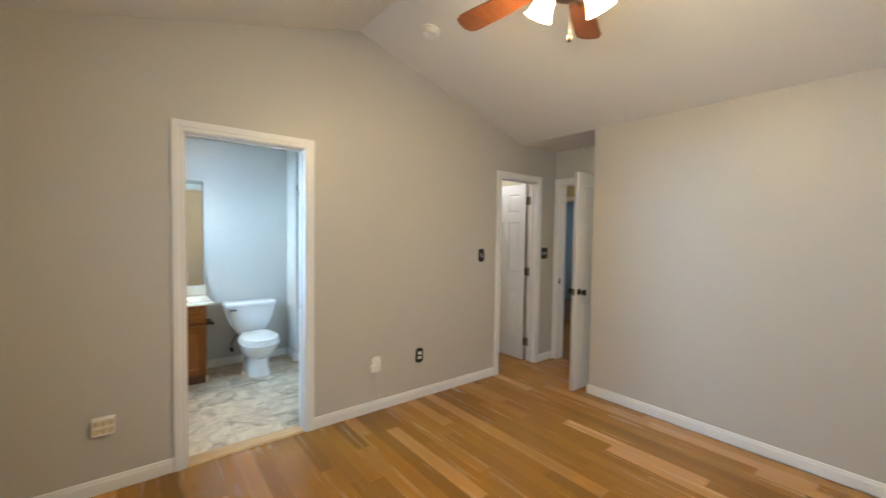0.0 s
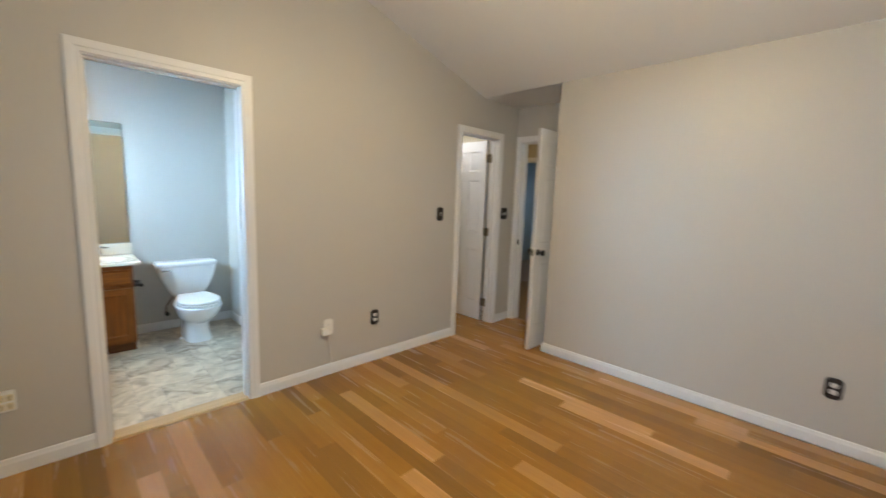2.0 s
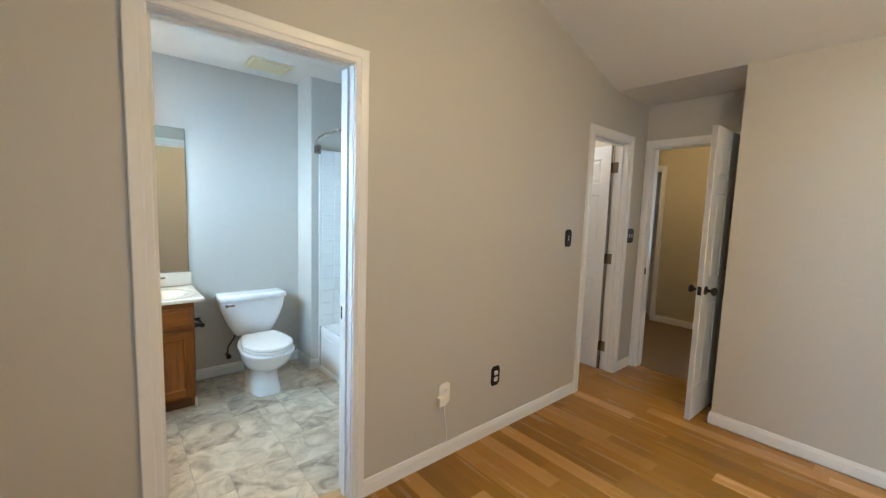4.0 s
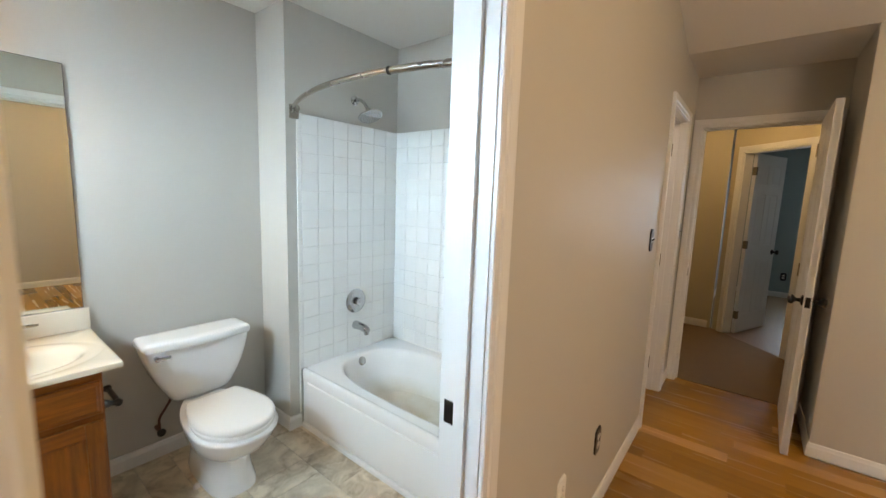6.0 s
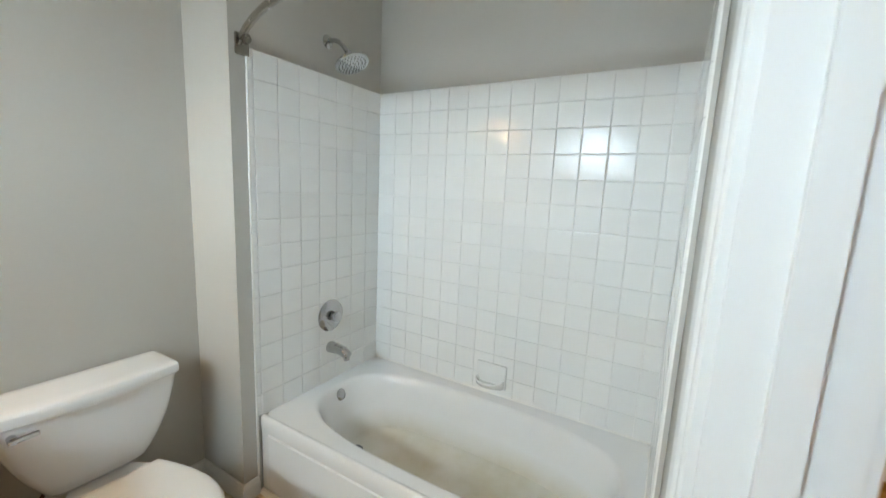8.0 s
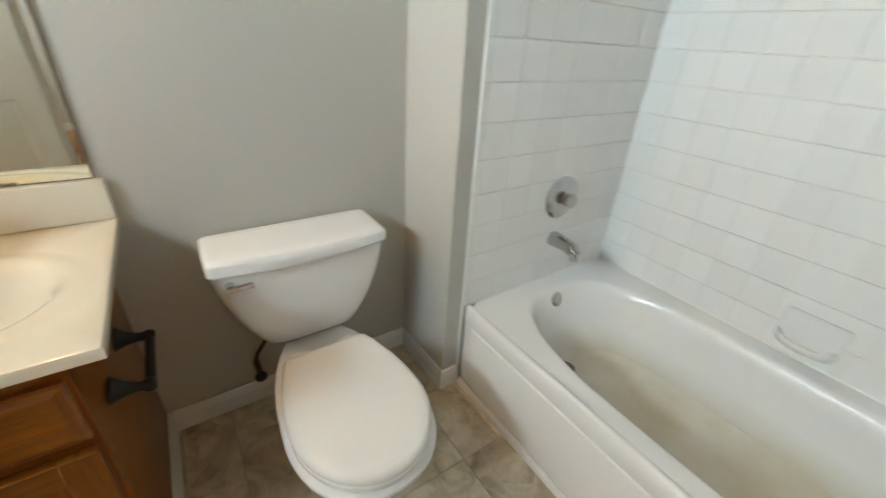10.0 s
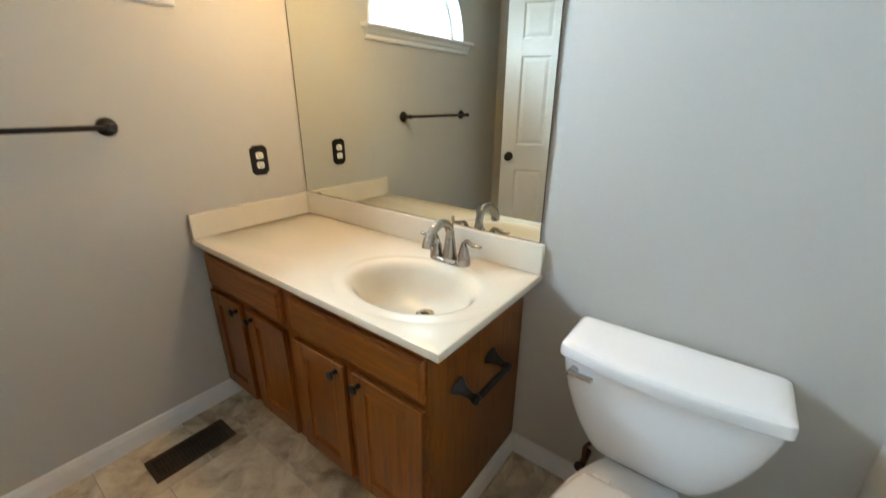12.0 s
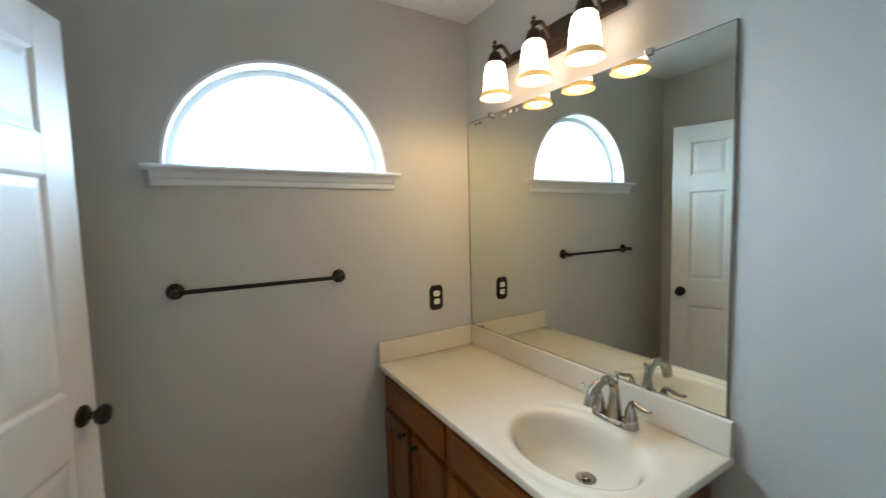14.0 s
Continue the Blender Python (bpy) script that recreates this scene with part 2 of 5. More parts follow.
blade_wood = wood("blade_wood", (0.20, 0.066, 0.022), (0.10, 0.030, 0.010), 0.35, 0, stretch=14, scale=6, coat=0.2)
far_floor_mat = wood("far_floor_wood", (0.28, 0.165, 0.075), (0.19, 0.105, 0.045), 0.35, 0, stretch=14, scale=5)
carpet_mat = material("brown_carpet", (0.16, 0.105, 0.055), 0.95, vary=0.15, scale=12, grain=0.35, grain_scale=420, bump=0.9)
vinyl = stone_vinyl("slate_vinyl")
vinyl_base = material("vinyl_joint", (0.36, 0.32, 0.26), 0.6, vary=0.1, scale=8)
bronze = material("oil_rubbed_bronze", (0.018, 0.015, 0.014), 0.36, metal=0.6, vary=0.2, scale=20, grain=0.1)
sconce_bronze = material("sconce_bronze", (0.055, 0.032, 0.022), 0.4, metal=0.7, vary=0.2, scale=25)
hinge_metal = material("hinge_metal", (0.22, 0.18, 0.12), 0.4, metal=0.9, vary=0.15, scale=30)
nickel = material("brushed_nickel", (0.36, 0.325, 0.285), 0.26, metal=1.0, vary=0.05, scale=20, grain=0.05, grain_scale=300)
chrome = material("chrome", (0.50, 0.50, 0.505), 0.07, metal=1.0, vary=0.03, scale=9)
drain_metal = material("dull_drain_metal", (0.16, 0.155, 0.15), 0.3, metal=1.0, vary=0.2, scale=30)
yellowed_plastic = material("yellowed_plastic", (0.70, 0.60, 0.38), 0.4, vary=0.04)
dark_hole = material("dark_hole", (0.015, 0.014, 0.013), 0.7)
white_plastic = material("white_plastic", (0.78, 0.76, 0.71), 0.35, vary=0.02)
vent_metal = material("vent_metal", (0.050, 0.032, 0.022), 0.45, metal=0.4, vary=0.2, scale=20)
mirror_mat = material("mirror_silver", (0.80, 0.835, 0.765), 0.005, metal=1.0, vary=0.0)
for lk in list(mirror_mat.node_tree.links):
    if lk.to_socket.name == "Roughness":
        mirror_mat.node_tree.links.remove(lk)
mirror_mat.node_tree.nodes["Principled BSDF"].inputs["Roughness"].default_value = 0.0
mirror_edge = material("mirror_edge", (0.09, 0.08, 0.07), 0.5, vary=0.4, scale=40)
shade_glass = material("lit_frosted_glass", (0.9, 0.85, 0.75), 0.3, vary=0.0, emit=SHADE_EMIT, emit_colour=(1.0, 0.80, 0.56))
shade_amber = material("amber_glass_rim", (0.85, 0.55, 0.25), 0.25, vary=0.05, emit=0.40, emit_colour=(1.0, 0.60, 0.22))
fan_shade = material("lit_fan_glass", (0.9, 0.85, 0.75), 0.3, vary=0.0, emit=FAN_EMIT, emit_colour=(1.0, 0.72, 0.38))
copper_red = material("supply_fitting", (0.10, 0.035, 0.02), 0.5, metal=0.3, vary=0.3, scale=40)
pane_glass = glass("pane_glass")
ground_mat = material("grass_ground", (0.08, 0.11, 0.05), 0.9, vary=0.3, scale=0.6)


# ---- mesh helpers ----
ROOT = {}


def finish(name, bm, mat, smooth=False, angle=38):
    bmesh.ops.recalc_face_normals(bm, faces=bm.faces)
    me = bpy.data.meshes.new(name)
    bm.to_mesh(me)
    bm.free()
    me.materials.append(mat)
    if smooth:
        me.shade_smooth()
        me.set_sharp_from_angle(angle=radians(angle))
    return me


def thing(name, x=0, y=0, z=0, label="", category="", group="", m=None):
    ob = new(name)
    ob.matrix_world = m if m is not None else pose(x, y, z)
    ROOT[ob] = ob.matrix_world.copy()
    return tagged(ob, label, category, group)


def solo(name, bm, mat, label="", category="", group="", kind="", smooth=False, angle=38):
    """A thing of one mesh, in world metres, with its origin at its base."""
    zs = [v.co for v in bm.verts]
    base = Vector((sum(v.x for v in zs) / len(zs), sum(v.y for v in zs) / len(zs), min(v.z for v in zs)))
    if kind == "structure":
        base = Vector((0, 0, 0))
    bm.transform(Matrix.Translation(-base))
    ob = new(name, finish(name, bm, mat, smooth, angle))
    ob.location = base
    ROOT[ob] = Matrix.Translation(base)
    return tagged(ob, label, category, group, kind)


def part(name, bm, mat, parent, label="", smooth=False, angle=38, local=False):
    """One mesh under a thing or a part; the bmesh is in world metres unless local."""
    if not local:
        bm.transform(ROOT[parent].inverted())
    ob = new(name, finish(name, bm, mat, smooth, angle))
    ob.parent = parent
    ROOT[ob] = ROOT[parent]
    return tagged(ob, label)


def box(x0, x1, y0, y1, z0, z1, bevel=0.0, bm=None, seg=2):
    b = bmesh.new()
    bmesh.ops.create_cube(b, size=1.0, matrix=Matrix.Translation(((x0 + x1) / 2, (y0 + y1) / 2, (z0 + z1) / 2)) @ Matrix.Diagonal((x1 - x0, y1 - y0, z1 - z0, 1)))
    if bevel:
        bmesh.ops.bevel(b, geom=b.edges[:], offset=bevel, segments=seg, affect="EDGES", profile=0.6)
    return merge(bm, b) if bm else b


def merge(bm, other):
    me = bpy.data.meshes.new("tmp")
    other.to_mesh(me)
    other.free()
    bm.from_mesh(me)
    bpy.data.meshes.remove(me)
    return bm


def loft(rings, bm=None, cap0=True, cap1=True, closed=True):
    bm = bm or bmesh.new()
    vs = [[bm.verts.new(p) for p in ring] for ring in rings]
    n = len(vs[0])
    for a, b in zip(vs, vs[1:]):
        for i in range(n if closed else n - 1):
            j = (i + 1) % n
            bm.faces.new((a[i], a[j], b[j], b[i]))
    if cap0:
        bm.faces.new(vs[0][::-1])
    if cap1:
        bm.faces.new(vs[-1])
    return bm


def lathe(profile, m=None, n=24, bm=None, cap0=True, cap1=True):
    """Turns (radius, height) pairs about the z axis, then moves by m."""
    m = m or Matrix()
    rings = [[m @ Vector((r * math.cos(2 * math.pi * i / n), r * math.sin(2 * math.pi * i / n), z)) for i in range(n)] for r, z in profile]
    return loft(rings, bm, cap0, cap1)


def aim(p, d):
    """A pose at p whose z axis points along d."""
    return Matrix.Translation(p) @ Vector(d).to_track_quat("Z", "Y").to_matrix().to_4x4()


def rod(p0, p1, r0, r1=None, n=16, bm=None):
    d = Vector(p1) - Vector(p0)
    return lathe([(r0, 0), (r1 if r1 is not None else r0, d.length)], aim(p0, d), n, bm)


def tube(points, radii, n=14, bm=None):
    pts = [Vector(p) for p in points]
    if not isinstance(radii, (list, tuple)):
        radii = [radii] * len(pts)
    rings, up = [], None
    for i, p in enumerate(pts):
        d = (pts[min(i + 1, len(pts) - 1)] - pts[max(i - 1, 0)]).normalized()
        if up is None:
            up = d.orthogonal().normalized()
        up = (up - d * up.dot(d)).normalized()
        side = d.cross(up)
        rings.append([p + radii[i] * (math.cos(2 * math.pi * k / n) * up + math.sin(2 * math.pi * k / n) * side) for k in range(n)])
    return loft(rings, bm)


def spline(points, steps=6):
    """A smooth line through the points."""
    p = [Vector(q) for q in points]
    p = [2 * p[0] - p[1], *p, 2 * p[-1] - p[-2]]
    out = []
    for i in range(1, len(p) - 2):
        for k in range(steps):
            t = k / steps
            out.append(0.5 * (2 * p[i] + (p[i + 1] - p[i - 1]) * t + (2 * p[i - 1] - 5 * p[i] + 4 * p[i + 1] - p[i + 2]) * t * t + (3 * p[i] - p[i - 1] - 3 * p[i + 1] + p[i + 2]) * t ** 3))
    return out + [p[-2]]


def oval(cx, cy, a, b, z, n=48, power=2.0):
    out = []
    for i in range(n):
        t = 2 * math.pi * i / n
        c, s = math.cos(t), math.sin(t)
        out.append(Vector((cx + a * math.copysign(abs(c) ** (2 / power), c), cy + b * math.copysign(abs(s) ** (2 / power), s), z)))
    return out


def prism(points, axis, lo, hi, bm=None):
    """Extrudes a flat outline (in the other two axes, in order) from lo to hi along the axis."""
    def at(u, v, w):
        c = [u, v]
        c.insert(axis, w)
        return Vector(c)
    return loft([[at(u, v, lo) for u, v in points], [at(u, v, hi) for u, v in points]], bm)


def run_profile(profile, p0, p1, out, bm=None, m0=0.0, m1=0.0):
    """A moulding from p0 to p1: profile pairs (out from the wall, up); m0, m1 lengthen the ends by that share of the outward offset (mitres)."""
    p0, p1, out = Vector(p0), Vector(p1), Vector(out)
    d = (p1 - p0).normalized()
    up = Vector((0, 0, 1))
    return loft([[p0 + out * o + up * u - d * (m0 * o) for o, u in profile], [p1 + out * o + up * u + d * (m1 * o) for o, u in profile]], bm)


BASE = [(0, 0), (0.013, 0), (0.013, 0.058), (0.010, 0.068), (0.008, 0.079), (0.004, 0.084), (0, 0.084)]
CASING = [(0.0, 0.0), (0.0, 0.010), (0.004, 0.013), (0.022, 0.013), (0.027, 0.017), (0.050, 0.019), (0.060, 0.019), (0.063, 0.016), (0.063, 0.0)]


def baseboard(p0, p1, out, label="white painted wooden baseboard along the wall", m0=0.0, m1=0.0):
    return solo("baseboard", run_profile(BASE, p0, p1, out, None, m0, m1), white_paint, label, "baseboard", kind="structure")


def casing(origin, along, out, width, height, label):
    """A moulded frame round an opening: origin at one jamb's foot on the wall's face, along the wall, out of the wall."""
    o, a, f = Vector(origin), Vector(along).normalized(), Vector(out).normalized()
    z = Vector((0, 0, 1))
    t = thing("door_casing", *o, label=label, category="door casing")
    tagged(t, kind="structure")
    legs = []
    for s, e in ((0.0, -1), (width, 1)):
        legs.append(("casing_leg", loft([[o + a * (s + e * u) + f * v for u, v in CASING], [o + a * (s + e * u) + f * v + z * (height + u) for u, v in CASING]])))
    legs.append(("casing_head", loft([[o - a * u + f * v + z * (height + u) for u, v in CASING], [o + a * (width + u) + f * v + z * (height + u) for u, v in CASING]])))
    for n, bm in legs:
        part(n, bm, white_paint, t)
    return t


def jamb(x_or_y, lo, hi, face0, face1, height, axis, stop, label):
    """The lining of an opening through a wall; stop is the depth of the door stop."""
    t = thing("door_jamb", *((lo, face0, 0) if axis == 0 else (face0, lo, 0)), label=label, category="door jamb")
    tagged(t, kind="structure")

    def bx(a0, a1, d0, d1, z0, z1):
        return box(a0, a1, d0, d1, z0, z1) if axis == 0 else box(d0, d1, a0, a1, z0, z1)
    part("jamb_side", bx(lo - 0.008, lo + 0.004, face0, face1, 0.001, height), white_paint, t)
    part("jamb_side", bx(hi - 0.004, hi + 0.008, face0, face1, 0.001, height), white_paint, t)
    part("jamb_head", bx(lo + 0.004, hi - 0.004, face0, face1, height - 0.004, height + 0.008), white_paint, t)
    s0, s1 = stop
    part("door_stop", bx(lo + 0.004, lo + 0.014, s0, s1, 0.001, height - 0.004), white_paint, t)
    part("door_stop", bx(hi - 0.014, hi - 0.004, s0, s1, 0.001, height - 0.004), white_paint, t)
    part("door_stop", bx(lo + 0.014, hi - 0.014, s0, s1, height - 0.014, height - 0.004), white_paint, t)
    return t


def panel_door(m, w, h, label, knob_label="", knobs=(1, 1), flip=1, hinge_mat=None):
    """A six-panel leaf, hinge edge at local x = 0, from local z = 0.008; both faces are moulded."""
    t = thing("door", m=m, label=label, category="door")
    th, z0 = 0.035, 0.008
    st = 0.105 * w / 0.71
    mid = 0.095 * w / 0.71
    xs = [(st, (w - mid) / 2), ((w + mid) / 2, w - st)]
    zs = [(0.22, 0.835), (1.01, 1.60), (1.70, 1.92)]
    leaf = bmesh.new()
    box(0, w, -th / 2 + 0.0075, th / 2 - 0.0075, z0, h, bm=leaf)
    for x0, x1 in ((0, st), ((w - mid) / 2, (w + mid) / 2), (w - st, w)):
        box(x0, x1, -th / 2, th / 2, z0 - 0.001, h + 0.001, 0.0012, bm=leaf, seg=1)
    cuts = [z0] + [v for pair in zs for v in pair] + [h]
    for k in range(0, len(cuts), 2):
        for x0, x1 in xs:
            box(x0 - 0.002, x1 + 0.002, -th / 2 + 0.0006, th / 2 - 0.0006, cuts[k], cuts[k + 1], bm=leaf)
    leaf_ob = part("leaf", leaf, white_paint, t, local=True)
    for x0, x1 in xs:
        for a, b in zs:
            p = bmesh.new()
            for s in (-1, 1):
                rings = []
                for inset, y in ((0.0, 0.0172), (0.005, 0.0150), (0.011, 0.0108), (0.016, 0.0106), (0.036, 0.0150), (0.039, 0.0154)):
                    ring = [Vector((x0 + inset, s * y, a + inset)), Vector((x1 - inset, s * y, a + inset)), Vector((x1 - inset, s * y, b - inset)), Vector((x0 + inset, s * y, b - inset))]
                    rings.append(ring)
                loft(rings, p, cap0=False, cap1=True)
            part("panel", p, white_paint, leaf_ob, local=True)
    kx, kz = w - 0.06, 0.928
    for s, on in zip((-1, 1), knobs):
        if not on:
            continue
        kb = lathe([(0.031, 0), (0.031, 0.004), (0.026, 0.009), (0.012, 0.012), (0.010, 0.030), (0.017, 0.036), (0.026, 0.043), (0.029, 0.053), (0.025, 0.063), (0.012, 0.068)], aim((kx, s * th / 2, kz), (0, s, 0)), 20)
        part("door_knob", kb, bronze, t, "dark oil-rubbed bronze knob", smooth=True, local=True)
    part("latch_plate", box(w - 0.001, w + 0.0018, -0.012, 0.012, kz - 0.03, kz + 0.03, local_bevel), bronze, t, local=True)
    for z in (0.22, 1.03, 1.84):
        hb = bmesh.new()
        rod((-0.006, flip * th / 2, z - 0.045), (-0.006, flip * th / 2, z + 0.045), 0.006, n=10, bm=hb)
        box(-0.0016, 0.0004, -0.016, 0.016, z - 0.044, z + 0.044, bm=hb)
        box(-0.006, 0.034, flip * th / 2 - 0.0005, flip * th / 2 + 0.0012, z - 0.044, z + 0.044, bm=hb) if flip else None
        part("hinge", hb, hinge_mat or hinge_metal, t, "brass-toned butt hinge", local=True)
    return t


local_bevel = 0.0006
WALLX, WESTX, NORTHY, SOUTHY, BATHY, BACKY, TILEX, CHASEX, CHASEY = 3.447, -0.497, 3.064, -0.349, 3.18, 5.001, 2.438, 1.583, 4.697
RIDGEX, RIDGEZ, EAVEZ, BATHZ, DOORH = 1.545, 2.985, 2.412, 2.46, 2.036


# ---- structure: bedroom and passage ----
def wall(name, bm, mat=None, label="warm grey painted plaster wall"):
    return solo(name, bm, mat or wall_paint, label, "wall", kind="structure")


solo("ground", box(-60, 60, -60, 60, -0.42, -0.30), ground_mat, "flat green lawn around the house", "ground", kind="structure")
floor = solo("floor", box(WESTX - 0.1, 4.105, SOUTHY - 0.1, BATHY - 0.05, -0.12, -0.013), threshold_wood, "honey-coloured bamboo plank floor of the bedroom", "floor", kind="structure")
closet_floor = solo("floor_closet", box(2.55, 4.105, BATHY - 0.05, 4.40, -0.12, -0.001), bamboo, "bamboo floor inside the closet", "floor", kind="structure")

north = bmesh.new()
for x0, x1, z0, z1 in ((WESTX, 0.404, 0, EAVEZ), (0.404, 1.126, DOORH, EAVEZ), (1.126, 3.132, 0, EAVEZ), (3.132, 3.716, DOORH, EAVEZ), (3.716, 4.05, 0, EAVEZ)):
    box(x0, x1, NORTHY, BATHY, z0, z1, bm=north)
prism([(WESTX, EAVEZ), (4.05, EAVEZ), (WALLX, EAVEZ + 0.06), (RIDGEX, RIDGEZ + 0.04), (WESTX, EAVEZ + 0.06)], 1, NORTHY, BATHY, north)
wall_north = wall("wall_north", north, label="warm grey gable wall with two door openings")
wall("wall_east", box(WALLX, 3.56, SOUTHY, 2.217, 0, EAVEZ + 0.05))
wall("wall_passage", box(3.56, 4.05, 2.10, 2.217, 0, EAVEZ + 0.05))
hd = bmesh.new()
for y0, y1, z0, z1 in ((2.10, 2.289, 0, 2.5), (2.289, 2.996, DOORH, 2.5), (2.996, 3.20, 0, 2.5)):
    box(4.05, 4.16, y0, y1, z0, z1, bm=hd)
wall("wall_hall_door", hd, label="warm grey wall with the hall doorway")
south = box(WESTX, WALLX, SOUTHY - 0.1, SOUTHY, 0, EAVEZ)
prism([(WESTX, EAVEZ), (WALLX, EAVEZ), (RIDGEX, RIDGEZ + 0.04)], 1, SOUTHY - 0.1, SOUTHY, south)
wall("wall_south", south)
west = bmesh.new()
for y0, y1, z0, z1 in ((SOUTHY - 0.1, -0.2, 0, 2.5), (-0.2, 1.0, 0, 0.85), (-0.2, 1.0, 2.1, 2.5), (1.0, BATHY - 0.05, 0, 2.5)):
    box(WESTX - 0.12, WESTX, y0, y1, z0, z1, bm=west)
wall("wall_west", west, label="warm grey outer wall with a window opening")


def slab(p, q, y0, y1, th=0.08):
    (xa, za), (xb, zb) = p, q
    return prism([(xa, za), (xb, zb), (xb, zb + th), (xa, za + th)], 1, y0, y1)


solo("ceiling_east", slab((RIDGEX, RIDGEZ), (WALLX, EAVEZ), SOUTHY - 0.1, NORTHY), ceiling_paint, "white textured sloping ceiling", "ceiling", kind="structure")
solo("ceiling_west", slab((WESTX - 0.1, EAVEZ), (RIDGEX, RIDGEZ), SOUTHY - 0.1, NORTHY), ceiling_paint, "white textured sloping ceiling", "ceiling", kind="structure")
solo("ceiling_passage", box(WALLX + 0.001, 4.05, 2.217, NORTHY, EAVEZ, EAVEZ + 0.08), ceiling_paint, "flat ceiling over the door passage", "ceiling", kind="structure")

# bathroom shell
bath_floor = solo("floor_bath", box(WESTX, 2.55, BATHY - 0.05, BACKY + 0.1, -0.12, -0.0025), vinyl_base, "grey-beige slate-patterned vinyl floor of the bathroom", "floor", kind="structure")
CY, CZ, CR = 4.09, 1.676, 0.437
bw = bmesh.new()
box(WESTX - 0.12, WESTX, BATHY - 0.05, BACKY + 0.1, 0, CZ, bm=bw)
box(WESTX - 0.12, WESTX, BATHY - 0.05, CY - CR, CZ, BATHZ, bm=bw)
box(WESTX - 0.12, WESTX, CY + CR, BACKY + 0.1, CZ, BATHZ, bm=bw)
arch = [(CY - CR * math.cos(math.pi * i / 32), CZ + CR * math.sin(math.pi * i / 32)) for i in range(33)]
for (ya, za), (yb, zb) in zip(arch, arch[1:]):
    prism([(ya, za), (yb, zb), (yb, BATHZ), (ya, BATHZ)], 0, WESTX - 0.12, WESTX, bw)
bmesh.ops.remove_doubles(bw, verts=bw.verts, dist=0.0001)
wall("wall_bath_west", bw, label="warm grey bathroom wall with a half-round window opening")
wall("wall_bath_back", box(WESTX, 2.55, BACKY, BACKY + 0.1, 0, BATHZ))
tub_wall = wall("wall_tub_back", box(TILEX + 0.006, 2.55, BATHY, BACKY, 0, BATHZ), label="grey wall above white square tiles behind the tub")
chase = wall("wall_chase", box(CHASEX, TILEX + 0.006, CHASEY, BACKY, 0, BATHZ), label="boxed-out grey pipe wall at the tub's head, tiled white")
foot_wall = wall("wall_tub_foot", box(1.66, TILEX + 0.006, BATHY + 0.0015, BATHY + 0.012, 0, BATHZ), label="grey wall above white square tiles at the tub's foot")
solo("ceiling_bath", box(WESTX, 2.55, BATHY, BACKY, BATHZ, BATHZ + 0.08), ceiling_paint, "flat white bathroom ceiling", "ceiling", kind="structure")

# closet, hall and far rooms
FARX = 5.94
wall("wall_closet_back", box(2.55, 4.16, 4.40, 4.50, 0, 2.5), white_paint, "white painted closet wall")
wall("wall_closet_side", box(4.05, 4.16, BATHY, 5.5, 0, 2.5), hall_paint, "cream wall between closet and hall")
solo("ceiling_closet", box(2.55, 4.05, BATHY, 4.40, BATHZ, BATHZ + 0.08), ceiling_paint, "flat white closet ceiling", "ceiling", kind="structure")
solo("floor_hall", prism([(4.105, 1.045), (4.105, 5.4), (5.99, 5.4), (5.99, 2.93)], 2, -0.12, 0.004), carpet_mat, "brown short-pile hall carpet", "floor", kind="structure")
solo("floor_far", box(4.2, 8.9, 0.2, 5.6, -0.14, -0.004), far_floor_mat, "light wooden floor of the far rooms", "floor", kind="structure")
fw = bmesh.new()
for y0, y1, z0, z1 in ((2.90, 3.64, 0, 2.5), (3.64, 4.35, DOORH, 2.5), (4.35, 5.5, 0, 2.5)):
    box(FARX, FARX + 0.10, y0, y1, z0, z1, bm=fw)
wall("wall_hall_far", fw, hall_paint, "cream hall wall with a doorway")
wall("wall_hall_end", box(4.2, FARX + 0.10, 5.4, 5.5, 0, 2.5), hall_paint, "cream wall at the end of the hall")
U, N = Vector((-0.70711, -0.70711, 0)), Vector((-0.70711, 0.70711, 0))
O = Vector((5.905, 2.84, 0))


def diag(s0, s1, d0, d1, z0, z1, bm):
    loft([[O + U * s + N * d + Vector((0, 0, z)) for s, d in ((s0, d0), (s1, d0), (s1, d1), (s0, d1))] for z in (z0, z1)], bm)
    return bm


dw = bmesh.new()
for s0, s1, z0, z1 in ((-0.057, 0.09, 0, 2.5), (0.09, 0.80, DOORH, 2.5), (0.80, 2.43, 0, 2.5)):
    diag(s0, s1, -0.10, 0.0, z0, z1, dw)
wall("wall_hall_diagonal", dw, hall_paint, "cream diagonal hall wall with a doorway")
wall("wall_hall_west", box(4.2, 4.165, 0.9, 2.289, 0, 2.5), hall_paint, "cream hall wall beside the doorway")
solo("ceiling_hall", box(4.05, 8.9, 0.2, 5.6, 2.45, 2.53), ceiling_paint, "flat white hall ceiling", "ceiling", kind="structure")
fr = bmesh.new()
for y0, y1, z0, z1 in ((0.2, 1.05, 0, 2.5), (1.05, 2.05, 0, 0.6), (1.05, 2.05, 2.1, 2.5), (2.05, 4.60, 0, 2.5), (4.60, 5.13, 0, 0.75), (4.60, 5.13, 2.05, 2.5), (5.13, 5.6, 0, 2.5)):
    box(8.8, 8.9, y0, y1, z0, z1, bm=fr)
wall("wall_far_east", fr, far_paint, "grey-green far wall with two windows")
wall("wall_far_side", box(4.2, 8.8, 0.2, 0.3, 0, 2.5), far_paint, "grey-green far room wall")
wall("wall_far_partition", box(FARX + 0.10, 8.8, 3.0, 3.08, 0, 2.5), far_paint, "grey-green partition wall")
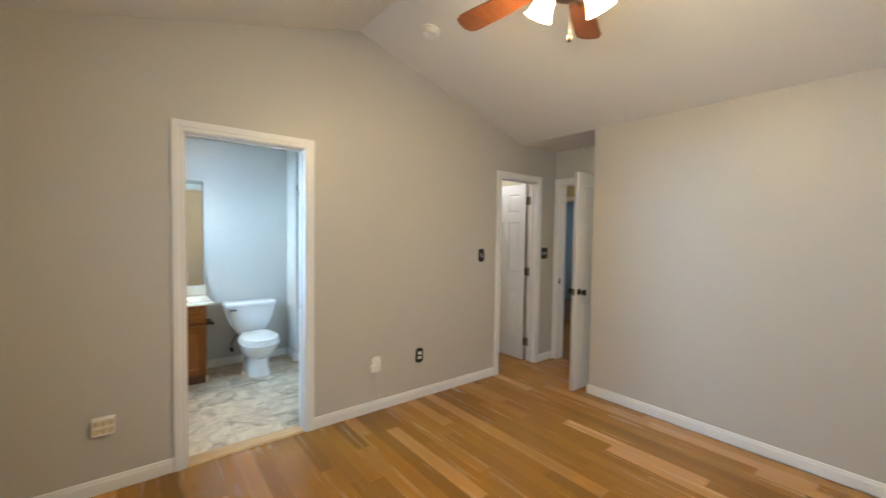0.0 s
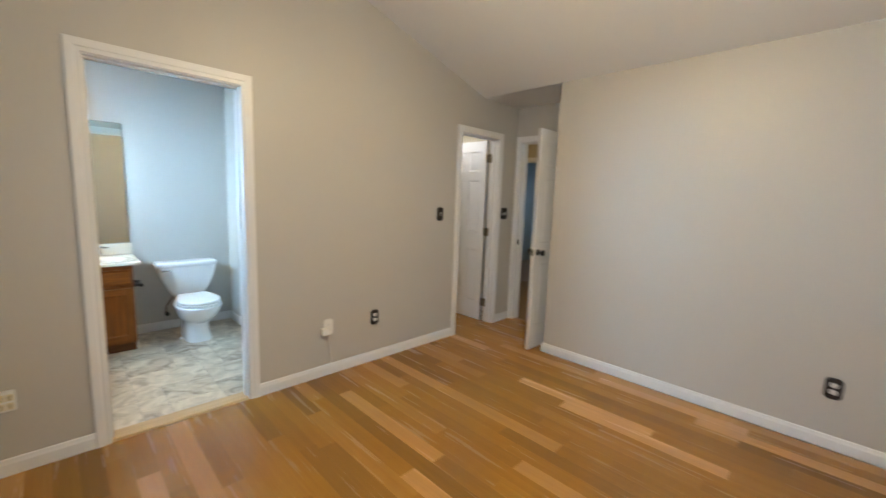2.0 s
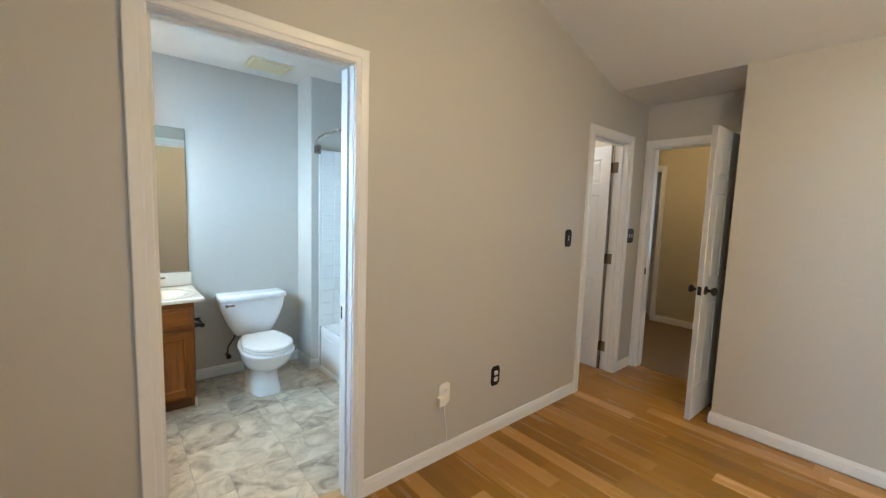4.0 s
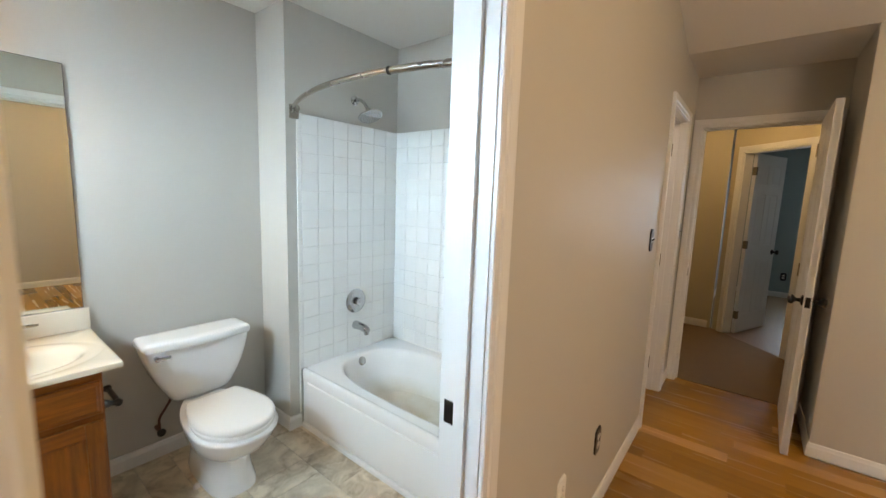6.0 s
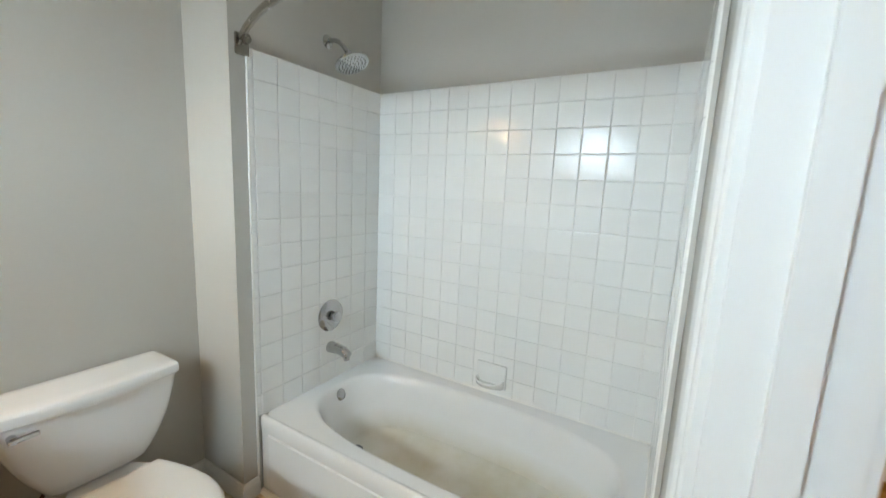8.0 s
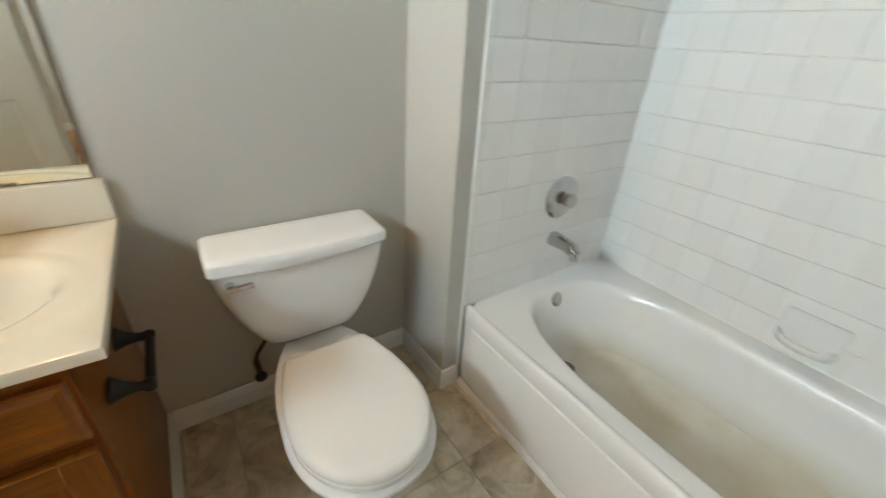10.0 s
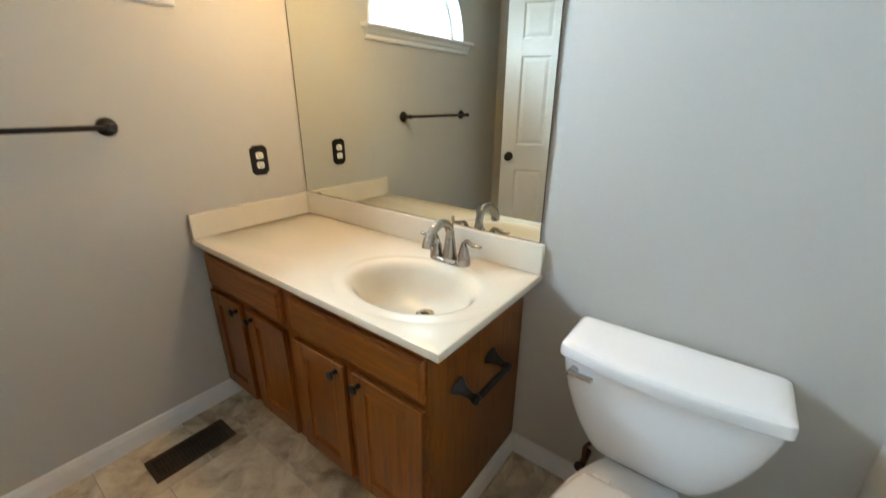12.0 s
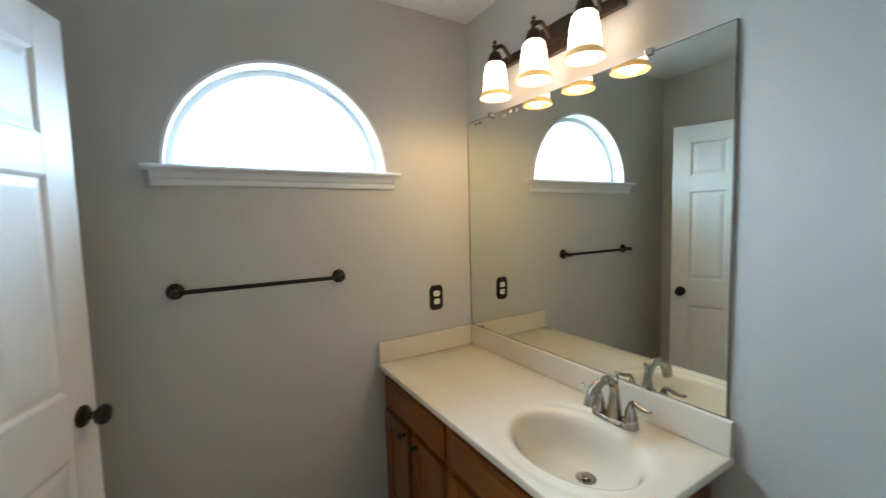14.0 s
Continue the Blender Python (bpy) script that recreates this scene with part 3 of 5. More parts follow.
wall("wall_far_north", box(FARX + 0.10, 8.8, 5.5, 5.6, 0, 2.5), far_paint, "grey-green far room wall")

# trim
casing((0.404, NORTHY, 0), (1, 0, 0), (0, -1, 0), 0.722, DOORH, "white moulded casing round the bathroom doorway")
casing((0.404, BATHY, 0), (1, 0, 0), (0, 1, 0), 0.722, DOORH, "white moulded casing on the bathroom side of the doorway")
casing((3.132, NORTHY, 0), (1, 0, 0), (0, -1, 0), 0.584, DOORH, "white moulded casing round the closet doorway")
casing((4.05, 2.289, 0), (0, 1, 0), (-1, 0, 0), 0.707, DOORH, "white moulded casing round the hall doorway")
casing((4.165, 2.289, 0), (0, 1, 0), (1, 0, 0), 0.707, DOORH, "white moulded casing on the hall side of the doorway")
casing((FARX, 3.64, 0), (0, 1, 0), (-1, 0, 0), 0.71, DOORH, "white moulded casing round a hall doorway")
casing(O + U * 0.09, U, N, 0.71, DOORH, "white moulded casing round the diagonal doorway")
casing(O + U * 1.10, U, N, 0.71, DOORH, "white moulded casing round a shut hall door")
bj = jamb(0, 0.404, 1.126, NORTHY, BATHY, DOORH, 0, (3.105, 3.137), "white painted lining of the bathroom doorway")
part("strike_plate", box(1.1205, 1.1225, 3.143, 3.172, 0.885, 0.945), bronze, bj, "dark bronze strike plate")
cj = jamb(0, 3.132, 3.716, NORTHY, BATHY, DOORH, 0, (3.105, 3.137), "white painted lining of the closet doorway")
for z in (0.22, 1.03, 1.84):
    part("hinge_plate", box(3.7085, 3.7118, 3.139, 3.182, z - 0.046, z + 0.046), hinge_metal, cj, "brass-toned hinge leaf")
hj = jamb(0, 2.289, 2.996, 4.05, 4.16, DOORH, 1, (4.09, 4.12), "white painted lining of the hall doorway")
part("strike_plate", box(4.057, 4.085, 2.9905, 2.9925, 0.885, 0.945), bronze, hj, "dark bronze strike plate")
jamb(0, 3.64, 4.35, FARX, FARX + 0.10, DOORH, 1, (FARX + 0.04, FARX + 0.07), "white painted lining of a hall doorway")
dj = thing("door_jamb", *O, label="white painted lining of the diagonal doorway", category="door jamb")
tagged(dj, kind="structure")
part("jamb_side", diag(0.09, 0.102, -0.10, 0.0, 0.005, DOORH, bmesh.new()), white_paint, dj)
part("jamb_side", diag(0.788, 0.80, -0.10, 0.0, 0.005, DOORH, bmesh.new()), white_paint, dj)
part("jamb_head", diag(0.102, 0.788, -0.10, 0.0, DOORH - 0.012, DOORH, bmesh.new()), white_paint, dj)
solo("threshold", prism([(3.060, 0.0), (3.185, 0.0), (3.175, 0.009), (3.070, 0.010)], 0, 0.4085, 1.1215), threshold_wood, "pale wooden threshold strip in the bathroom doorway", "threshold", kind="structure")

baseboard((WESTX, NORTHY, 0), (0.341, NORTHY, 0), (0, -1, 0))
baseboard((1.189, NORTHY, 0), (3.069, NORTHY, 0), (0, -1, 0))
baseboard((3.779, NORTHY, 0), (4.05, NORTHY, 0), (0, -1, 0))
baseboard((WALLX, SOUTHY, 0), (WALLX, 2.217, 0), (-1, 0, 0), m1=1.0)
baseboard((WALLX, 2.217, 0), (4.05, 2.217, 0), (0, 1, 0), m0=1.0)
baseboard((WESTX, SOUTHY, 0), (WALLX - 0.014, SOUTHY, 0), (0, 1, 0))
baseboard((WESTX, SOUTHY + 0.014, 0), (WESTX, NORTHY - 0.014, 0), (1, 0, 0))
baseboard((WESTX, BATHY + 0.014, 0), (WESTX, 4.56, 0), (1, 0, 0), "white painted baseboard under the window wall")
baseboard((WESTX, BATHY, 0), (0.341, BATHY, 0), (0, 1, 0), "white painted baseboard behind the bathroom door")
baseboard((0.711, BACKY, 0), (CHASEX, BACKY, 0), (0, -1, 0), "white painted baseboard behind the toilet")
baseboard((0.6975, BACKY - 0.001, 0), (0.6975, 4.535, 0), (1, 0, 0), "white painted baseboard along the vanity's side panel")
baseboard((CHASEX, BACKY - 0.013, 0), (CHASEX, CHASEY, 0), (-1, 0, 0), "white painted baseboard round the pipe wall", m1=1.0)
baseboard((CHASEX, CHASEY, 0), (1.652, CHASEY, 0), (0, -1, 0), "white painted baseboard round the pipe wall", m0=1.0)
baseboard((FARX, 2.93, 0.004), (FARX, 3.577, 0.004), (-1, 0, 0), "white painted hall baseboard")
baseboard((8.8, 0.3, 0), (8.8, 3.0, 0), (-1, 0, 0), "white painted baseboard of the far room")
baseboard((FARX + 0.10, 3.0, 0), (8.787, 3.0, 0), (0, -1, 0), "white painted baseboard of the far room")

# ---- windows ----
win = thing("window_1", WESTX, CY, CZ, label="half-round white bathroom window with bright daylight behind it", category="window")
tagged(win, kind="structure")


def arc_band(r0, r1, x0, x1, n=36):
    pts = lambda r, x: [Vector((x, CY - r * math.cos(math.pi * i / n), CZ + r * math.sin(math.pi * i / n))) for i in range(n + 1)]
    return loft([pts(r0, x0), pts(r1, x0), pts(r1, x1), pts(r0, x1), pts(r0, x0)], None, False, False, closed=False)


part("reveal", arc_band(CR - 0.012, CR - 0.0005, WESTX - 0.118, WESTX + 0.0025), white_paint, win, smooth=True)
part("window_frame", arc_band(CR - 0.036, CR - 0.012, WESTX - 0.118, WESTX - 0.085), white_paint, win, "white vinyl arched frame", smooth=True)
part("bottom_rail", box(WESTX - 0.118, WESTX - 0.085, CY - CR + 0.012, CY + CR - 0.012, CZ, CZ + 0.022, 0.003), white_paint, win)
pane = part("pane", prism([(CY - (CR - 0.034) * math.cos(math.pi * i / 36), CZ + 0.01 + (CR - 0.036) * math.sin(math.pi * i / 36)) for i in range(37)], 0, WESTX - 0.103, WESTX - 0.099), pane_glass, win)
pane.visible_shadow = False
sill = solo("window_sill", prism([(WESTX - 0.084, CZ - 0.018), (WESTX + 0.048, CZ - 0.018), (WESTX + 0.054, CZ - 0.012), (WESTX + 0.054, CZ - 0.004), (WESTX + 0.048, CZ + 0.0008), (WESTX - 0.084, CZ + 0.0008)], 1, CY - 0.487, CY + 0.487), white_paint, "white painted wooden stool under the half-round window", "window sill", kind="structure")
part("apron", prism([(WESTX + 0.0005, CZ - 0.072), (WESTX + 0.010, CZ - 0.072), (WESTX + 0.014, CZ - 0.066), (WESTX + 0.016, CZ - 0.050), (WESTX + 0.024, CZ - 0.042), (WESTX + 0.030, CZ - 0.026), (WESTX + 0.036, CZ - 0.0185), (WESTX + 0.0005, CZ - 0.0185)], 1, CY - 0.467, CY + 0.467), white_paint, sill)


def plain_window(name, x, y0, y1, z0, z1, d, label):
    w = thing(name, x, (y0 + y1) / 2, z0, label=label, category="window")
    tagged(w, kind="structure")
    xa, xb = sorted((x + d * 0.03, x + d * 0.08))
    part("frame_side", box(xa, xb, y0, y0 + 0.04, z0, z1, 0.003), white_paint, w)
    part("frame_side", box(xa, xb, y1 - 0.04, y1, z0, z1, 0.003), white_paint, w)
    part("frame_head", box(xa, xb, y0 + 0.04, y1 - 0.04, z1 - 0.04, z1, 0.003), white_paint, w)
    part("frame_sill", box(xa, xb, y0 + 0.04, y1 - 0.04, z0, z0 + 0.04, 0.003), white_paint, w)
    part("meeting_rail", box(xa, xb, y0 + 0.04, y1 - 0.04, (z0 + z1) / 2 - 0.02, (z0 + z1) / 2 + 0.02, 0.003), white_paint, w)
    for a, b in ((z0 + 0.04, (z0 + z1) / 2 - 0.02), ((z0 + z1) / 2 + 0.02, z1 - 0.04)):
        p = part("pane", box((xa + xb) / 2 - 0.002, (xa + xb) / 2 + 0.002, y0 + 0.038, y1 - 0.038, a - 0.002, b + 0.002), pane_glass, w)
        p.visible_shadow = False
    return w


plain_window("window_2", WESTX, -0.2, 1.0, 0.85, 2.1, -1, "white sash window of the bedroom")
plain_window("window_3", 8.8, 1.05, 2.05, 0.6, 2.1, 1, "white sash window of the far room")
plain_window("window_4", 8.8, 4.60, 5.13, 0.75, 2.05, 1, "white sash window of the back room")
blind = thing("window_blind", 8.76, 1.5, 0.62, label="white slatted blind hanging in the far window", category="blind")
part("headrail", box(8.74, 8.79, 1.06, 2.04, 2.06, 2.10, 0.004), white_plastic, blind)
for k in range(30):
    zc = 0.68 + k * 0.046
    part("slat", prism([(8.745, zc - 0.006), (8.747, zc - 0.007), (8.785, zc + 0.006), (8.783, zc + 0.007)], 1, 1.07, 2.03), white_plastic, blind)

# ---- doors ----
panel_door(pose(0.392, 3.212, 0, 0, 0, 180 - 20.3), 0.705, 2.03, "white six-panel bathroom door standing wide open, dark knobs", flip=0, hinge_mat=white_paint)
panel_door(pose(3.697, 3.195, 0, 0, 0, 90), 0.57, 2.03, "white six-panel closet door standing open into the closet", flip=-1)
panel_door(pose(4.036, 2.318, 0, 0, 0, 180 - 1.0), 0.695, 2.03, "white six-panel bedroom door standing open beside the wall, dark knobs", flip=-1)
panel_door(Matrix.Translation(O + U * 0.115 - N * 0.118) @ pose(0, 0, 0, 0, 0, -23), 0.68, 2.03, "white six-panel door standing open in the diagonal hall wall", flip=-1)
panel_door(Matrix.Translation(O + U * 1.11 - N * 0.0) @ pose(0, 0, 0.004, 0, 0, -135), 0.69, 2.03, "white six-panel hall door, shut", flip=0)
panel_door(pose(FARX + 0.115, 3.662, 0, 0, 0, 31), 0.69, 2.03, "white six-panel back room door standing open", flip=1)


# ---- bathroom: tub and shower ----
tub = thing("bathtub", 2.04, 3.95, 0, label="white enamelled alcove bathtub with a rounded basin, slightly stained", category="bathtub")
TX0, TX1, TY0, TY1, RIM = 1.668, TILEX + 0.003, BATHY + 0.013, 4.695, 0.368
shell = bmesh.new()
angles = sorted([2 * math.pi * i / 72 for i in range(72)] + [math.atan2(sy * (TY1 - TY0) / 2, sx * (TX1 - TX0) / 2) % (2 * math.pi) for sx in (1, -1) for sy in (1, -1)])
tcx, tcy = (TX0 + TX1) / 2, (TY0 + TY1) / 2


def rect_at(a, hx, hy, cx, cy, z):
    c, s = math.cos(a), math.sin(a)
    k = 1 / max(abs(c) / hx, abs(s) / hy)
    return Vector((cx + c * k, cy + s * k, z))


def super_at(a, hx, hy, cx, cy, z, p):
    c, s = math.cos(a), math.sin(a)
    k = (abs(c / hx) ** p + abs(s / hy) ** p) ** (-1 / p)
    return Vector((cx + c * k, cy + s * k, z))


hx, hy = (TX1 - TX0) / 2, (TY1 - TY0) / 2
rings = [[rect_at(a, hx - 0.012, hy - 0.003, tcx + 0.006, tcy, RIM) for a in angles]]
BX = tcx - 0.002
for ex, ey, z, p in ((0.318, 0.684, RIM, 3.0), (0.307, 0.672, RIM - 0.003, 3.0), (0.297, 0.660, RIM - 0.014, 3.0), (0.284, 0.642, RIM - 0.07, 3.0), (0.258, 0.59, RIM - 0.20, 3.0), (0.240, 0.575, RIM - 0.262, 3.0), (0.20, 0.545, RIM - 0.279, 2.9), (0.10, 0.36, RIM - 0.284, 2.4)):
    rings.append([super_at(a, ex, ey, BX, tcy - 0.012 * (RIM - z) / 0.28, z, p) for a in angles])
loft(rings, shell, cap0=False, cap1=True)
part("basin", shell, tub_basin, tub, smooth=True, angle=50)
part("apron", prism([(TX0 + 0.012, RIM), (TX0 + 0.005, RIM - 0.002), (TX0, RIM - 0.010), (TX0 - 0.003, RIM - 0.03), (TX0 - 0.002, RIM - 0.06), (TX0 + 0.002, RIM - 0.075), (TX0 + 0.002, 0.004), (TX0 + 0.03, 0.004), (TX0 + 0.03, RIM - 0.01)], 1, TY0 + 0.003, TY1 - 0.003), tub_enamel, tub, smooth=True, angle=50)
ap = loft([[Vector((TX0 + 0.002 - d, y, z)) for y, z in ((TY0 + 0.05 + i, 0.03 + i), (TY1 - 0.05 - i, 0.03 + i), (TY1 - 0.05 - i, 0.292 - i), (TY0 + 0.05 + i, 0.292 - i))] for i, d in ((0.0, -0.001), (0.004, 0.007), (0.012, 0.009))], cap0=False)
part("apron_panel", ap, tub_enamel, tub, smooth=True, angle=30)
part("overflow_plate", lathe([(0.034, 0), (0.034, 0.003), (0.027, 0.009), (0.008, 0.011)], aim((2.052, 4.597, 0.318), (0, -1, 0.25)), 24), chrome, tub, "round chrome overflow plate", smooth=True)
part("tub_drain", lathe([(0.034, 0), (0.034, 0.003), (0.026, 0.005), (0.024, 0.002)], aim((2.017, 4.452, 0.0885), (0, -0.05, 1)), 24), drain_metal, tub, "dull dark metal drain", smooth=True)
for pts in ([(TX0 + 0.02, TY1 - 0.001, RIM + 0.001), (TX1 - 0.004, TY1 - 0.001, RIM + 0.001)], [(TX1 - 0.004, TY1 - 0.004, RIM + 0.001), (TX1 - 0.004, TY0 + 0.006, RIM + 0.001)], [(TX1 - 0.006, TY0 + 0.006, RIM + 0.001), (TX0 + 0.02, TY0 + 0.006, RIM + 0.001)], [(1.651, CHASEY - 0.004, 0.09), (1.651, CHASEY - 0.004, 1.888)]):
    part("caulk_bead", tube(pts, 0.0055, 8), white_plastic, tub, "white caulk bead", smooth=True, angle=70)
solo("trim_strip", prism([(1.648, 0.0), (1.660, 0.0), (1.6655, 0.004), (1.6655, 0.022), (1.660, 0.022), (1.652, 0.016)], 1, TY0 + 0.02, 4.684), white_paint, "white quarter-round strip along the tub's foot", "trim", kind="structure")

fill = thing("shower_valve", 2.07, CHASEY - 0.012, 0.72, label="round chrome shower valve with a clear knob on white tiles", category="shower valve")
part("escutcheon", lathe([(0.082, 0), (0.082, 0.004), (0.070, 0.012), (0.045, 0.016), (0.030, 0.018)], aim((2.07, CHASEY - 0.010, 0.722), (0, -1, 0)), 36), chrome, fill, smooth=True)
part("knob", lathe([(0.016, 0), (0.016, 0.012), (0.026, 0.016), (0.029, 0.028), (0.026, 0.040), (0.012, 0.043)], aim((2.07, CHASEY - 0.026, 0.722), (0, -1, 0)), 10), chrome, fill, "faceted clear and chrome knob", smooth=True, angle=20)
spout = thing("tub_spout", 2.07, CHASEY - 0.012, 0.55, label="chrome tub spout below the shower valve", category="tub spout")
part("spout_body", tube(spline([(2.07, CHASEY - 0.009, 0.552), (2.07, CHASEY - 0.05, 0.553), (2.07, CHASEY - 0.10, 0.549), (2.07, CHASEY - 0.135, 0.532)], 5), [0.030, 0.030, 0.030, 0.029, 0.028, 0.028, 0.027, 0.026, 0.026, 0.026, 0.026, 0.026, 0.025, 0.025, 0.024, 0.022], 20), chrome, spout, smooth=True, angle=50)
part("outlet", rod((2.07, CHASEY - 0.118, 0.545), (2.07, CHASEY - 0.124, 0.508), 0.017, 0.015), chrome, spout, smooth=True)
sh = thing("rain_shower", 2.06, CHASEY, 2.03, label="chrome rain shower head on a curved arm", category="shower head")
part("flange", lathe([(0.030, 0), (0.030, 0.004), (0.016, 0.012)], aim((2.06, CHASEY - 0.001, 2.035), (0, -1, 0)), 24), chrome, sh, smooth=True)
part("arm", tube(spline([(2.06, CHASEY, 2.035), (2.06, CHASEY - 0.05, 2.034), (2.06, CHASEY - 0.095, 2.008), (2.06, CHASEY - 0.13, 1.965)], 6), 0.0105), chrome, sh, smooth=True, angle=60)
head_d = Vector((0.0, -0.42, -0.9))
head = part("head", lathe([(0.012, -0.03), (0.017, -0.02), (0.019, 0.0), (0.030, 0.012), (0.070, 0.022), (0.076, 0.026), (0.076, 0.034), (0.071, 0.037)], aim((2.06, CHASEY - 0.140, 1.950), head_d), 36), chrome, sh, smooth=True)
nz = bmesh.new()
hm = aim((2.06, CHASEY - 0.140, 1.950), head_d)
for r, c in ((0.014, 6), (0.030, 12), (0.046, 18), (0.061, 24)):
    for k in range(c):
        a = 2 * math.pi * k / c
        lathe([(0.0026, 0.036), (0.0018, 0.0405)], hm @ Matrix.Translation((r * math.cos(a), r * math.sin(a), 0)), 6, nz)
part("nozzles", nz, dark_hole, head, "rows of small rubber nozzles")
cr = thing("shower_rod", 1.63, CHASEY, 1.90, label="curved brushed-nickel shower curtain rod above the tub", category="shower rod")
RZ = 1.905


def rod_at(y):
    return Vector((1.632 - 0.20 * (1 - ((y - 3.945) / 0.75) ** 2), y, RZ))


part("bar", tube([rod_at(CHASEY - 0.02 - k * (CHASEY - 0.02 - 3.205) / 40) for k in range(27)], 0.0125, 16), nickel, cr, smooth=True, angle=60)
part("sliding_bar", tube([rod_at(CHASEY - 0.02 - k * (CHASEY - 0.02 - 3.205) / 40) for k in range(26, 41)], 0.0145, 16), nickel, cr, smooth=True, angle=60)
part("collar", tube([rod_at(3.739), rod_at(3.735), rod_at(3.731)], 0.0158, 16), bronze, cr, smooth=True, angle=60)
for y, d in ((CHASEY, -1), (BATHY + 0.0135, 1)):
    fl = box(1.605, 1.660, min(y, y + d * 0.012), max(y, y + d * 0.012), RZ - 0.055, RZ + 0.022, 0.005)
    rod((1.632, y + d * 0.01, RZ), (1.632, y + d * 0.04, RZ), 0.018, n=16, bm=fl)
    part("bracket", fl, nickel, cr)
soap = thing("soap_dish", TILEX, 3.93, 0.41, label="white ceramic soap dish set into the tub tiles", category="soap dish")
part("back_plate", box(TILEX - 0.020, TILEX + 0.002, 3.850, 4.010, 0.408, 0.532, 0.008), tile_white, soap)


def scoop(z, w, d):
    return [Vector((TILEX - 0.018 - 1.2 * d * math.sin(math.pi * k / 16), 3.930 - w * math.cos(math.pi * k / 16), z)) for k in range(17)]


part("tray", loft([scoop(0.412, 0.062, 0.008), scoop(0.417, 0.070, 0.030), scoop(0.430, 0.074, 0.052), scoop(0.452, 0.076, 0.064), scoop(0.458, 0.073, 0.061), scoop(0.453, 0.066, 0.054), scoop(0.436, 0.058, 0.040), scoop(0.432, 0.034, 0.014)]), tile_white, soap, smooth=True)

# ---- toilet ----
WX = 1.156
toilet = thing("toilet", WX, 4.62, 0, label="white two-piece porcelain toilet with its lid closed", category="toilet")
tank_rings = []
for z, a, y0, y1, p in ((0.350, 0.118, 4.838, 4.955, 4.0), (0.355, 0.130, 4.826, 4.962, 4.6), (0.372, 0.143, 4.814, 4.966, 5.2), (0.405, 0.162, 4.806, 4.970, 5.6), (0.450, 0.187, 4.800, 4.975, 6.0), (0.500, 0.209, 4.796, 4.978, 6.2), (0.555, 0.228, 4.794, 4.980, 6.4), (0.607, 0.241, 4.793, 4.982, 6.4), (0.649, 0.247, 4.792, 4.982, 6.4)):
    tank_rings.append(oval(WX, (y0 + y1) / 2, a, (y1 - y0) / 2, z, 56, p))
tank = part("tank", loft(tank_rings), porcelain, toilet, smooth=True, angle=60)


def lid_ring(inset, z):
    """The lid's outline: bowed front, straight back, rounded corners."""
    hw, yb, r = 0.252 - inset, 4.990 - inset, 0.020
    out = []
    for k in range(15):
        u = -1 + k / 7
        out.append(Vector((WX + u * (hw - r), 4.793 - 0.024 * (1 - u * u) + inset, z)))
    for cx, cy, a0 in ((hw - r, 4.793 + inset + r, -90), (hw - r, yb - r, 0), (r - hw, yb - r, 90), (r - hw, 4.793 + inset + r, 180)):
        out += [Vector((WX + cx + r * math.cos(radians(a0 + 15 + 15 * q)), cy + r * math.sin(radians(a0 + 15 + 15 * q)), z)) for q in range(5)]
    return out


part("tank_lid", loft([lid_ring(0.012, 0.648), lid_ring(0.003, 0.650), lid_ring(0.0, 0.656), lid_ring(0.0, 0.676), lid_ring(0.0025, 0.685), lid_ring(0.009, 0.692), lid_ring(0.020, 0.6955), lid_ring(0.05, 0.697)]), porcelain, toilet, smooth=True, angle=28)
lev = box(0.940, 1.008, 4.772, 4.782, 0.614, 0.630, 0.004)
rod((0.953, 4.800, 0.622), (0.953, 4.776, 0.622), 0.012, n=14, bm=lev)
part("flush_lever", lev, chrome, toilet, "chrome flush lever")


def bowl_ring(w, yb, yf, z, p=2.2, n=48):
    out = []
    cy = yf + (yb - yf) * 0.36
    for i in range(n):
        t = 2 * math.pi * i / n
        c, s = math.cos(t), math.sin(t)
        ay = (yb - cy) if s > 0 else (cy - yf)
        e = p if s < 0 else p + 1.2
        wt = w * (1 - 0.43 * s ** 1.2) if s > 0 and w > 0.14 else w
        out.append(Vector((WX + wt * math.copysign(abs(c) ** (2 / e), c), cy + ay * math.copysign(abs(s) ** (2 / e), s), z)))
    return out


part("bowl", loft([bowl_ring(0.108, 4.86, 4.40, 0.0, 2.8), bowl_ring(0.108, 4.86, 4.40, 0.02, 2.8), bowl_ring(0.100, 4.86, 4.415, 0.08), bowl_ring(0.100, 4.87, 4.42, 0.17), bowl_ring(0.126, 4.88, 4.372, 0.200), bowl_ring(0.158, 4.88, 4.305, 0.250), bowl_ring(0.173, 4.88, 4.268, 0.300), bowl_ring(0.182, 4.88, 4.246, 0.335), bowl_ring(0.184, 4.88, 4.241, 0.345), bowl_ring(0.181, 4.88, 4.244, 0.3505)]), porcelain, toilet, smooth=True, angle=60)
part("bolt_cap", lathe([(0.016, 0), (0.015, 0.012), (0.008, 0.02)], Matrix.Translation((WX - 0.126, 4.60, 0.0)), 14), porcelain, toilet, smooth=True)


